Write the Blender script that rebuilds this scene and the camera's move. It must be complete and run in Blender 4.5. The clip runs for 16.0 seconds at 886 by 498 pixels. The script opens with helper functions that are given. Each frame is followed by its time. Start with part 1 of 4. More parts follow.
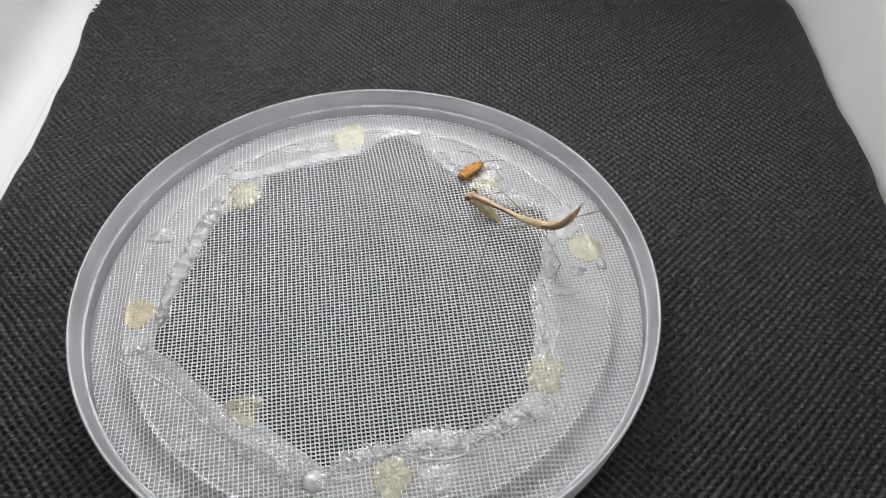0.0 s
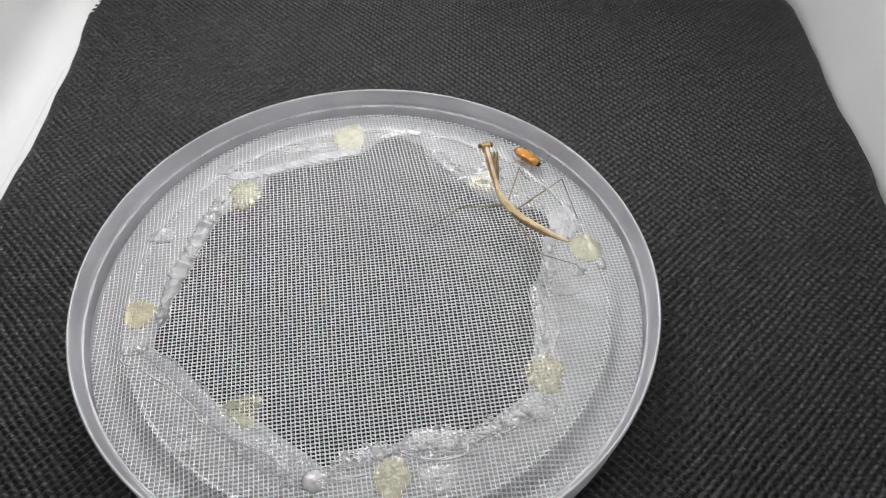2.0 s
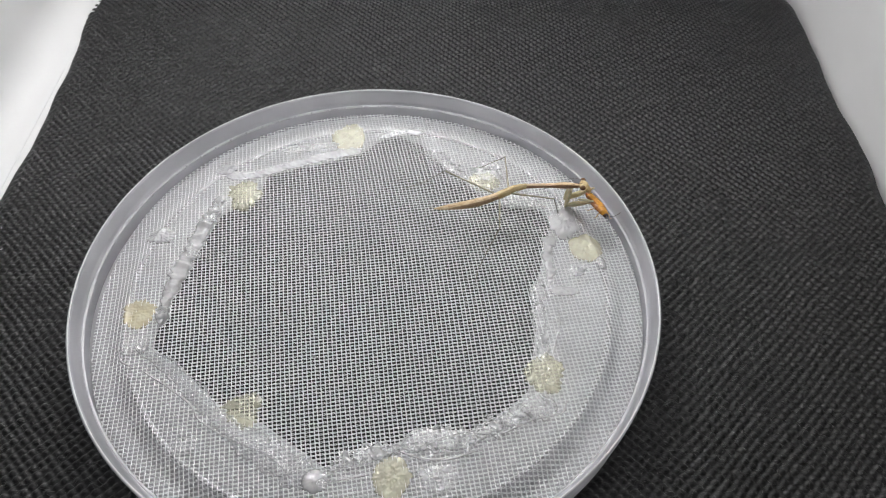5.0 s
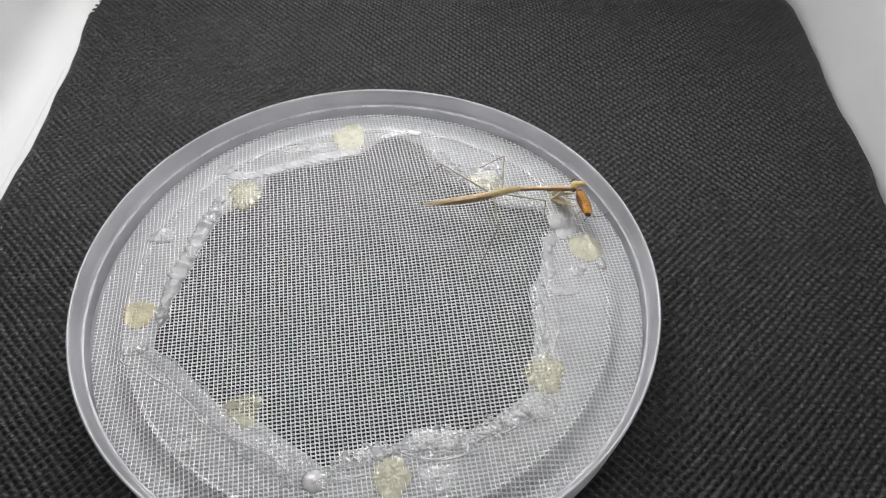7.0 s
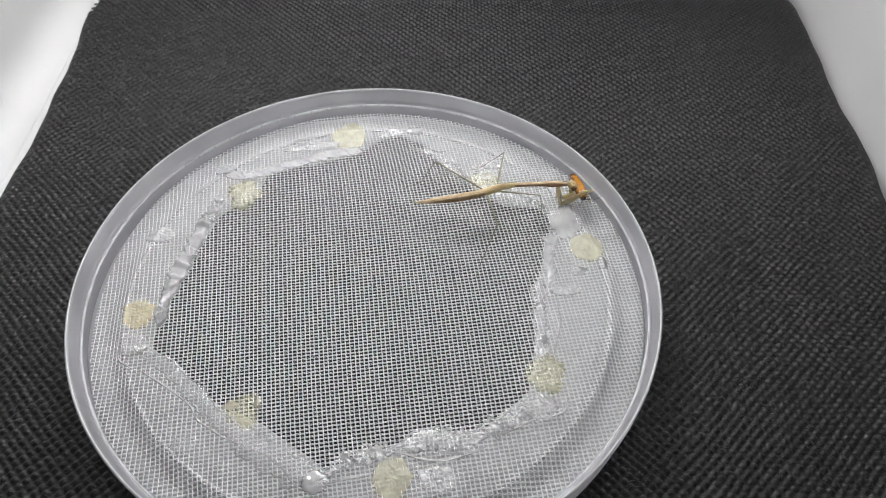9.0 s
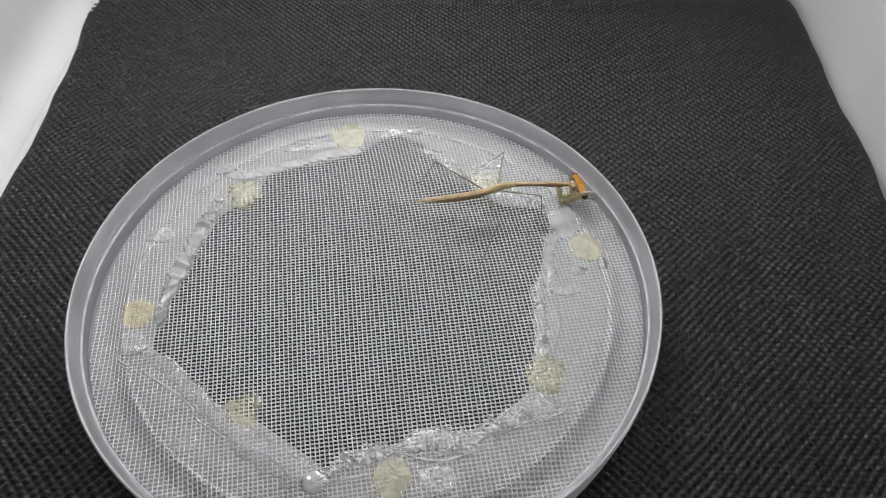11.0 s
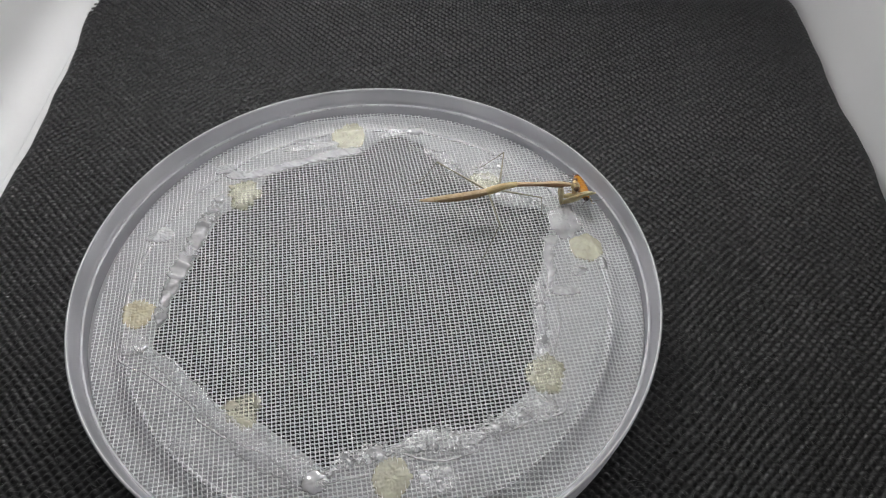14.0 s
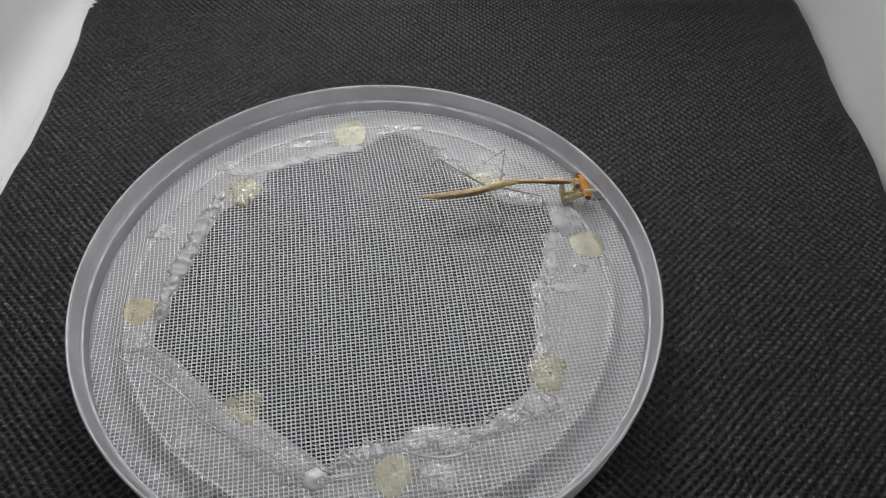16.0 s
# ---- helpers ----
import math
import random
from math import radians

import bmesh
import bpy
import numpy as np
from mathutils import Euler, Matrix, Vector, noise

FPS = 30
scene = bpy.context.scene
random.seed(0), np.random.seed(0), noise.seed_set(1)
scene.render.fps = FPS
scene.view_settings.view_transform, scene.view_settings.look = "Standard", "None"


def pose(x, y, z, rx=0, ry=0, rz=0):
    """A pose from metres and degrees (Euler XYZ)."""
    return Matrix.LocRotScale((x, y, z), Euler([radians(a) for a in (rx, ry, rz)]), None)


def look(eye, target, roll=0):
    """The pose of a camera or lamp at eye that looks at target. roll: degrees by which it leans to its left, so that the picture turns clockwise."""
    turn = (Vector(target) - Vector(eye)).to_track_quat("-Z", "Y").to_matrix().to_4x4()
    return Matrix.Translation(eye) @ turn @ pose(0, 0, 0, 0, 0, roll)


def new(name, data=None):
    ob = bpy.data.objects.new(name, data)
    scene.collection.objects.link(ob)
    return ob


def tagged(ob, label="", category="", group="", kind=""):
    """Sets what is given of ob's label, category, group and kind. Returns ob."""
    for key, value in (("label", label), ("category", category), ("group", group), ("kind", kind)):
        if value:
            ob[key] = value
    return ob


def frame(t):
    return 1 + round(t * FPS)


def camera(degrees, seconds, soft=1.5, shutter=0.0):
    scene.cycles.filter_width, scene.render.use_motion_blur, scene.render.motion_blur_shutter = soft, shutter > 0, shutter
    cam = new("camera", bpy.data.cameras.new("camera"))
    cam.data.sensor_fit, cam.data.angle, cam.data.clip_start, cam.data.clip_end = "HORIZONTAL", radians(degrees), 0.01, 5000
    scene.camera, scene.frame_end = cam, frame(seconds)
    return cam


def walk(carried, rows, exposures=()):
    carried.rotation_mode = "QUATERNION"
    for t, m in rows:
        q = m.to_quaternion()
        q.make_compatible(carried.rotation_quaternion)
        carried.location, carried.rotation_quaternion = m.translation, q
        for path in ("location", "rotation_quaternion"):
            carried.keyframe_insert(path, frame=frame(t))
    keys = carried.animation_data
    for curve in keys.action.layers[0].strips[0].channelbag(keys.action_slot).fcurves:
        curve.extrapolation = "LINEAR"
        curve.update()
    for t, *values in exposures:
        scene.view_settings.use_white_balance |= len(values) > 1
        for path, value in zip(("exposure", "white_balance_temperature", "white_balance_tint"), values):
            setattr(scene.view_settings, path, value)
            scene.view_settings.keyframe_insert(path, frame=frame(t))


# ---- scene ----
# ---------------------------------------------------------------- camera
MM = 0.001
EYE = Vector((15.01, -98.39, 134.96)) * MM
AHEAD = Vector((0.0, 0.64307, -0.76580))
cam = camera(59.2, 16.0, soft=0.6, shutter=0.5)
cam.data.dof.use_dof = True
cam.data.dof.focus_distance = 0.147
cam.data.dof.aperture_fstop = 48.0


def shot(dx=0, dy=0, near=0.0, roll=0.0):
    """The standing pose, turned by small angles (degrees right and down) and moved near millimetres ahead."""
    m = look(EYE, EYE + AHEAD, 1.125 + roll)
    return m @ pose(0, 0, -near * MM, -dy, -dx, 0)


still = shot()
away = shot(-0.02, 0.033, 0.75, -0.013)
walk(cam, [(0.0, still), (7.7, still), (8.0, shot(-0.035, 0.178, 0.33, 0.03)), (8.5, shot(-0.063, 0.25, 0.2, 0.007)), (8.7, away), (12.2, away),
           (12.5, shot(-0.059, 0.179, 0.99, 0.037)), (12.8, away), (14.2, away), (14.5, shot(-0.088, 0.296, 1.1, 0.012)), (14.8, away),
           (15.2, away), (15.5, shot(-0.088, 0.214, 0.87, 0.05)), (16.0, shot(-0.092, 0.252, 0.98, 0.05))],
     exposures=[(0.0, 0.0), (9.2, 0.0), (11.3, -0.29), (13.5, -0.34), (14.6, -0.38), (15.0, -0.5), (16.0, -0.5)])

# ---------------------------------------------------------------- light
world = bpy.data.worlds.new("world")
scene.world = world
world.use_nodes = True
world.node_tree.nodes["Background"].inputs["Color"].default_value = (1.0, 0.99, 0.985, 1)
world.node_tree.nodes["Background"].inputs["Strength"].default_value = 0.02


# ---------------------------------------------------------------- materials
def material(name):
    m = bpy.data.materials.new(name)
    m.use_nodes = True
    nt = m.node_tree
    return m, nt, nt.nodes["Principled BSDF"], nt.nodes["Material Output"]


def add(nt, kind, **values):
    n = nt.nodes.new(kind)
    for k, v in values.items():
        n.inputs[k.replace("_", " ")].default_value = v
    return n


def noise_node(nt, scale, detail=3.0, rough=0.55, streak=1.0):
    """Noise in the object's space; a streak above 1 draws it out along x."""
    co = nt.nodes.new("ShaderNodeTexCoord")
    mp = add(nt, "ShaderNodeMapping", Scale=(1 / streak, 1, 1))
    n = add(nt, "ShaderNodeTexNoise", Scale=scale, Detail=detail, Roughness=rough)
    nt.links.new(co.outputs["Object"], mp.inputs["Vector"])
    nt.links.new(mp.outputs["Vector"], n.inputs["Vector"])
    return n.outputs["Fac"]


def ramp(nt, fac, stops):
    n = nt.nodes.new("ShaderNodeValToRGB")
    els = n.color_ramp.elements
    while len(els) < len(stops):
        els.new(0.5)
    for e, (p, c) in zip(els, stops):
        e.position, e.color = p, (*c, 1)
    nt.links.new(fac, n.inputs["Fac"])
    return n.outputs["Color"]


def bump(nt, bsdf, height, strength, distance):
    n = add(nt, "ShaderNodeBump", Strength=strength, Distance=distance)
    nt.links.new(height, n.inputs["Height"])
    nt.links.new(n.outputs["Normal"], bsdf.inputs["Normal"])
    return n


def plain(name, lo, hi, scale, rough=0.5, relief=0.0, relief_scale=None, sss=0.0, coat=0.0, spec=0.5, streak=1.0, span=0.18):
    """A solid surface that varies between two colours, with fine relief."""
    m, nt, b, out = material(name)
    nt.links.new(ramp(nt, noise_node(nt, scale, streak=streak), [(0.5 - span, lo), (0.5 + span, hi)]), b.inputs["Base Color"])
    b.inputs["Roughness"].default_value = rough
    b.inputs["Coat Weight"].default_value = coat
    b.inputs["Specular IOR Level"].default_value = spec
    if sss:
        b.inputs["Subsurface Weight"].default_value = sss
        b.inputs["Subsurface Scale"].default_value = 0.0006
        b.inputs["Subsurface Radius"].default_value = (1, 0.6, 0.35)
    if relief:
        bump(nt, b, noise_node(nt, relief_scale or scale * 6), 0.6, relief)
    return m


def clear(name, lo, hi, scale, see, rough, relief=0.0, relief_scale=3000, ior=1.49, through_light=0.25, shine=None, tint=(0.97, 0.97, 0.98)):
    """A cloudy, partly see-through surface: see is the share of light that passes straight."""
    m, nt, b, out = material(name)
    nt.links.new(ramp(nt, noise_node(nt, scale), [(0.3, lo), (0.7, hi)]), b.inputs["Base Color"])
    b.inputs["Roughness"].default_value = rough
    b.inputs["Specular IOR Level"].default_value = 0.0
    tl = add(nt, "ShaderNodeBsdfTranslucent", Color=(*hi, 1))
    mix = add(nt, "ShaderNodeMixShader", Fac=through_light)
    nt.links.new(b.outputs[0], mix.inputs[1])
    nt.links.new(tl.outputs[0], mix.inputs[2])
    tr = add(nt, "ShaderNodeBsdfTransparent", Color=(*tint, 1))
    cloud = add(nt, "ShaderNodeMapRange")
    nt.links.new(noise_node(nt, scale * 0.6, 2.0), cloud.inputs["Value"])
    for k, v in (("From Min", 0.3), ("From Max", 0.7), ("To Min", min(1.0, see + 0.09)), ("To Max", see - 0.09)):
        cloud.inputs[k].default_value = v
    body = nt.nodes.new("ShaderNodeMixShader")
    nt.links.new(cloud.outputs["Result"], body.inputs[0])
    nt.links.new(mix.outputs[0], body.inputs[1])
    nt.links.new(tr.outputs[0], body.inputs[2])
    gl = add(nt, "ShaderNodeBsdfGlossy", Roughness=rough)
    # Schlick's rise of the gloss towards grazing sight, the same on both sides of the thin wall
    fr = add(nt, "ShaderNodeLayerWeight", Blend=0.5)
    steep = nt.nodes.new("ShaderNodeMath")
    steep.operation = "POWER"
    steep.inputs[1].default_value = 4.5
    nt.links.new(fr.outputs["Facing"], steep.inputs[0])
    f0 = ((ior - 1) / (ior + 1)) ** 2
    rise = add(nt, "ShaderNodeMapRange")
    for k, v in (("To Min", f0), ("To Max", f0 + 0.6)):
        rise.inputs[k].default_value = v
    nt.links.new(steep.outputs[0], rise.inputs["Value"])
    top = nt.nodes.new("ShaderNodeMixShader")
    if shine is None:
        nt.links.new(rise.outputs["Result"], top.inputs[0])
    else:
        top.inputs[0].default_value = shine
    nt.links.new(body.outputs[0], top.inputs[1])
    nt.links.new(gl.outputs[0], top.inputs[2])
    nt.links.new(top.outputs[0], out.inputs["Surface"])
    if relief:
        n = add(nt, "ShaderNodeBump", Strength=1.0, Distance=relief)
        nt.links.new(noise_node(nt, relief_scale, 3.0, 0.6), n.inputs["Height"])
        nt.links.new(n.outputs["Normal"], gl.inputs["Normal"])
        nt.links.new(n.outputs["Normal"], fr.inputs["Normal"])
    return m


def glowing(name, strength):
    m, nt, b, out = material(name)
    b.inputs["Emission Color"].default_value = (0.99, 0.985, 0.985, 1)
    b.inputs["Emission Strength"].default_value = strength
    return m


MAT_BOX = plain("white_box_sheet", (0.71, 0.71, 0.71), (0.76, 0.76, 0.76), 18, 0.45, 0.00004, 900)
MAT_FELT = plain("black_nonwoven", (0.0008, 0.0008, 0.0009), (0.018, 0.018, 0.0184), 3800, 0.30, 0.00013, 5200, spec=0.33, streak=3.0, span=0.11)
MAT_FELT.node_tree.nodes["Principled BSDF"].inputs["Sheen Weight"].default_value = 0.04
MAT_FELT.node_tree.nodes["Principled BSDF"].inputs["Sheen Roughness"].default_value = 0.4
MAT_FIBRE = plain("black_fibre", (0.02, 0.02, 0.02), (0.09, 0.09, 0.09), 300, 0.3, spec=0.5)
MAT_LID = clear("milky_plastic", (0.83, 0.83, 0.865), (0.91, 0.91, 0.945), 60, 0.64, 0.22, through_light=0.35, shine=0.07, tint=(0.96, 0.96, 0.985))
MAT_PANEL = clear("cloudy_plastic", (0.80, 0.80, 0.82), (0.87, 0.87, 0.89), 60, 0.41, 0.7, 0.00003, 500, ior=1.45)
MAT_NET = plain("white_netting", (0.78, 0.78, 0.79), (0.90, 0.90, 0.91), 1500, 0.5)
MAT_GLUE = clear("clear_glue", (0.92, 0.92, 0.93), (0.97, 0.97, 0.98), 500, 0.88, 0.32, 0.00009, 1300, ior=2.1, tint=(0.98, 0.98, 0.985))
MAT_FROST = clear("frosted_glue", (0.93, 0.93, 0.94), (0.98, 0.98, 0.98), 420, 0.66, 0.30, 0.00012, 1100, ior=1.65)
MAT_SPARK = clear("crinkled_glue", (0.94, 0.94, 0.95), (0.99, 0.99, 0.99), 900, 0.88, 0.30, 0.00010, 1500, ior=2.2, tint=(0.99, 0.99, 0.99))
MAT_DROP = clear("smooth_glue_drop", (0.93, 0.92, 0.92), (0.98, 0.97, 0.97), 300, 0.68, 0.16, 0.00008, 700, ior=2.2)
MAT_WET = clear("wet_clear_glue", (0.90, 0.90, 0.91), (0.95, 0.95, 0.96), 500, 0.97, 0.24, 0.00024, 900, ior=2.2, tint=(0.87, 0.87, 0.88))
MAT_MILK = clear("milky_glue", (0.92, 0.90, 0.87), (0.97, 0.96, 0.95), 300, 0.76, 0.18, 0.00005, 500, ior=1.9)
MAT_FILM = clear("milky_film", (0.92, 0.92, 0.93), (0.97, 0.97, 0.97), 260, 0.70, 0.34, 0.00008, 900, ior=1.7)
MAT_STEP = clear("moulded_step", (0.94, 0.94, 0.96), (0.98, 0.98, 0.99), 300, 0.60, 0.24, ior=1.8)
MAT_RIDGE = clear("whitened_crease", (0.94, 0.94, 0.94), (0.98, 0.98, 0.98), 300, 0.45, 0.2, 0.00002, 900, shine=0.05)
MAT_CREASE = clear("soft_crease", (0.92, 0.92, 0.93), (0.97, 0.97, 0.98), 200, 0.66, 0.4, 0.00002, 900, shine=0.04)
MAT_WAX = clear("yellow_glue", (0.86, 0.83, 0.60), (0.93, 0.91, 0.72), 600, 0.66, 0.32, 0.00012, 1400, ior=1.65, tint=(0.98, 0.97, 0.86))
MAT_AMBER_WAX = clear("warm_yellow_glue", (0.90, 0.79, 0.50), (0.94, 0.87, 0.64), 500, 0.66, 0.32, 0.00010, 1400, ior=1.65, tint=(0.985, 0.95, 0.80))
MAT_CLEAR_WAX = clear("thin_yellow_glue", (0.84, 0.81, 0.58), (0.91, 0.88, 0.68), 700, 0.83, 0.28, 0.00015, 1300, ior=1.95, tint=(0.97, 0.955, 0.82))
MAT_LED_TOP = glowing("lit_led_top", 6.0)
MAT_LED_BACK = glowing("lit_led_back", 95.0)
MAT_BOARD = plain("led_board", (0.70, 0.70, 0.70), (0.78, 0.78, 0.78), 100, 0.5)


# ---------------------------------------------------------------- mesh helpers
def mesh_from(name, verts, faces, mats, smooth=True):
    me = bpy.data.meshes.new(name)
    me.from_pydata([tuple(v) for v in verts], [], [tuple(int(i) for i in f) for f in faces])
    for m in mats if isinstance(mats, (list, tuple)) else [mats]:
        me.materials.append(m)
    if smooth:
        me.polygons.foreach_set("use_smooth", [True] * len(me.polygons))
    me.update()
    return me


def part(name, me, parent=None, label=""):
    ob = new(name, me)
    ob.parent = parent
    return tagged(ob, label)


def base(name, at=(0, 0, 0)):
    ob = new(name)
    ob.empty_display_size = 0.005
    ob.location = at
    return ob


def grid_faces(nu, nv, wrap_u=False, wrap_v=False, flip=False):
    """Quads of a grid whose vertex (i, j) is i * nv + j."""
    i, j = np.meshgrid(np.arange(nu if wrap_u else nu - 1), np.arange(nv if wrap_v else nv - 1), indexing="ij")
    i, j = i.ravel(), j.ravel()
    i2, j2 = (i + 1) % nu, (j + 1) % nv
    q = np.stack([i * nv + j, i2 * nv + j, i2 * nv + j2, i * nv + j2], 1)
    return q[:, ::-1] if flip else q


def big_mesh(name, verts, faces, mat, smooth=True):
    """A large quad mesh from arrays."""
    verts, faces = np.asarray(verts, np.float32), np.asarray(faces, np.int32)
    me = bpy.data.meshes.new(name)
    me.vertices.add(len(verts))
    me.vertices.foreach_set("co", verts.ravel())
    me.loops.add(faces.size)
    me.loops.foreach_set("vertex_index", faces.ravel())
    me.polygons.add(len(faces))
    me.polygons.foreach_set("loop_start", np.arange(0, faces.size, 4, dtype=np.int32))
    me.polygons.foreach_set("use_smooth", np.full(len(faces), smooth))
    me.materials.append(mat)
    me.update(calc_edges=True)
    return me


def tube(points, radii, sides=10, squash=1.0, up=(0, 0, 1), closed=True):
    """Verts and faces of a tube along points with a radius at each; squash flattens it along up."""
    pts = [Vector(p) for p in points]
    vs, fs = [], []
    n = len(pts)
    for k, p in enumerate(pts):
        d = (pts[min(k + 1, n - 1)] - pts[max(k - 1, 0)]).normalized()
        side = d.cross(Vector(up))
        if side.length < 1e-6:
            side = d.cross(Vector((0, 1, 0)))
        side.normalize()
        top = side.cross(d).normalized()
        r = radii[k] if hasattr(radii, "__len__") else radii
        for s in range(sides):
            a = 2 * math.pi * s / sides
            vs.append(p + side * (r * math.cos(a)) + top * (r * squash * math.sin(a)))
    fs += [tuple(f) for f in grid_faces(n, sides, wrap_v=True)]
    if closed:
        fs.append(tuple(range(sides - 1, -1, -1)))
        fs.append(tuple((n - 1) * sides + s for s in range(sides)))
    return vs, fs


def ellipsoid(c, r, nu=10, nv=14):
    vs = []
    for i in range(nu + 1):
        a = math.pi * i / nu
        for j in range(nv):
            b = 2 * math.pi * j / nv
            vs.append(Vector((c[0] + r[0] * math.cos(a), c[1] + r[1] * math.sin(a) * math.cos(b), c[2] + r[2] * math.sin(a) * math.sin(b))) * MM)
    return vs, [tuple(f) for f in grid_faces(nu + 1, nv, wrap_v=True, flip=True)]


def sweep(name, points, radii, mat, sides=10, squash=1.0, up=(0, 0, 1)):
    vs, fs = tube(points, radii, sides, squash, up)
    return mesh_from(name, vs, fs, mat)


def joined(name, pieces, mats, ids=None):
    vs, fs, mi = [], [], []
    for k, (v, f) in enumerate(pieces):
        o = len(vs)
        vs += list(v)
        fs += [tuple(i + o for i in q) for q in f]
        mi += [ids[k] if ids else 0] * len(f)
    me = mesh_from(name, vs, fs, mats)
    me.polygons.foreach_set("material_index", mi)
    return me


# ---------------------------------------------------------------- photo box
X0, X1, Y0, Y1, TOP = -101.0, 126.0, -112.0, 160.0, 200.0


def slab(name, lo, hi, mat, kind="structure", label=""):
    a, b = Vector(lo) * MM, Vector(hi) * MM
    bm = bmesh.new()
    bmesh.ops.create_cube(bm, size=1)
    for v in bm.verts:
        v.co = Vector([a[i] + (v.co[i] + 0.5) * (b[i] - a[i]) for i in range(3)])
    me = bpy.data.meshes.new(name)
    bm.to_mesh(me)
    bm.free()
    me.materials.append(mat)
    return tagged(new(name, me), label, kind=kind)


slab("floor", (X0 - 3, Y0, -80), (120.6, 104, -1.2), MAT_BOX, label="white plastic floor of a photo light box")
slab("ground", (X0 - 3, Y0, -84), (X1 + 3, Y1 + 3, -80.2), MAT_BOX, label="white plastic bottom under the raised floor")
slab("wall_east", (X1, Y0, -80), (X1 + 3, Y1, TOP), MAT_BOX, label="white plastic side wall of the light box")
slab("wall_north", (X0 - 3, Y1, -80), (X1 + 3, Y1 + 3, TOP), MAT_BOX, label="white plastic back wall of the light box")
slab("ceiling", (X0 - 3, Y0, TOP), (X1 + 3, Y1 + 3, TOP + 3), MAT_BOX, label="white plastic top of the light box")


def led_strip(at, tilt, count, wide, deep, mat, label):
    """A board with a row of lit chips that face down from it; tilt turns them forward, in degrees about x."""
    gap = 9.0
    half = count * gap / 2
    strip = base("led_strip", Vector(at) * MM)
    strip.rotation_euler = (radians(tilt), 0, 0)
    tagged(strip, label, "lamp")

    def block(name, lo, hi, m, label=""):
        a, b = Vector(lo) * MM, Vector(hi) * MM
        bm = bmesh.new()
        bmesh.ops.create_cube(bm, size=1)
        for v in bm.verts:
            v.co = Vector([a[i] + (v.co[i] + 0.5) * (b[i] - a[i]) for i in range(3)])
        me = bpy.data.meshes.new(name)
        bm.to_mesh(me)
        bm.free()
        me.materials.append(m)
        return part(name, me, strip, label)

    block("circuit_board", (-half, -deep / 2 - 2, -1.4), (half, deep / 2 + 2, 0), MAT_BOARD)
    for k in range(count):
        x = -half + gap * (k + 0.5)
        block("led_chip", (x - wide / 2, -deep / 2, -3.0), (x + wide / 2, deep / 2, -1.4), mat)
    return strip


led_strip((0.0, 34.0, TOP), 0, 12, 6.0, 30.0, MAT_LED_TOP, "white LED strip with lit chips under the box top")
led_strip((-10.0, Y1, 150.0), -90, 10, 6.0, 16.0, MAT_LED_BACK, "white LED strip with lit chips on the back wall")


def coved_wall():
    """The west wall, which bends out of the floor in a round cove."""
    prof = [(-91.8, -1.1)]
    r = 9.0
    for k in range(13):
        a = math.pi / 2 * k / 12
        prof.append((X0 + r - r * math.sin(a), -1.1 + r - r * math.cos(a)))
    prof.append((X0, TOP))
    prof += [(X0 - 3, TOP), (X0 - 3, -1.18), (-91.8, -1.18)]
    ys = np.linspace(Y0, Y1, 16)
    vs = [(x * MM, y * MM, z * MM) for y in ys for x, z in prof]
    fs = [tuple(f) for f in grid_faces(len(ys), len(prof), wrap_v=True)]
    fs += [tuple(range(len(prof))), tuple(range(len(vs) - 1, len(vs) - len(prof) - 1, -1))]
    return tagged(new("wall_west", mesh_from("wall_west", vs, fs, MAT_BOX)), "white plastic side wall coved into the floor", kind="structure")


coved_wall()


# ---------------------------------------------------------------- black cloth
def felt_relief(x, y):
    """Height in mm of the embossed cushions of the non-woven cloth."""
    p = 1.52
    a = radians(45)
    u = (x * math.cos(a) + y * math.sin(a)) / p + 0.12 * np.sin(y * 0.37) + 0.08 * np.sin(x * 0.21 + y * 0.13)
    v = (-x * math.sin(a) + y * math.cos(a)) / p + 0.12 * np.sin(x * 0.31) + 0.08 * np.sin(y * 0.17 - x * 0.09)
    iu, iv = np.floor(u), np.floor(v)
    wob = np.sin(iu * 12.9898 + iv * 78.233) * 43758.5453
    wob = wob - np.floor(wob)
    wob2 = np.sin(iu * 39.3468 + iv * 11.135) * 24634.6345
    wob2 = wob2 - np.floor(wob2)
    cu, cv = u - iu - 0.5 + 0.14 * (wob - 0.5), v - iv - 0.5 + 0.14 * (wob2 - 0.5)
    d = np.hypot(cu, cv)
    h = np.clip(1 - (d / 0.52) ** 2, 0, 1)
    return h * (0.42 + 0.22 * wob + 0.5 * cu * (wob2 - 0.5) + 0.5 * cv * (wob - 0.5))


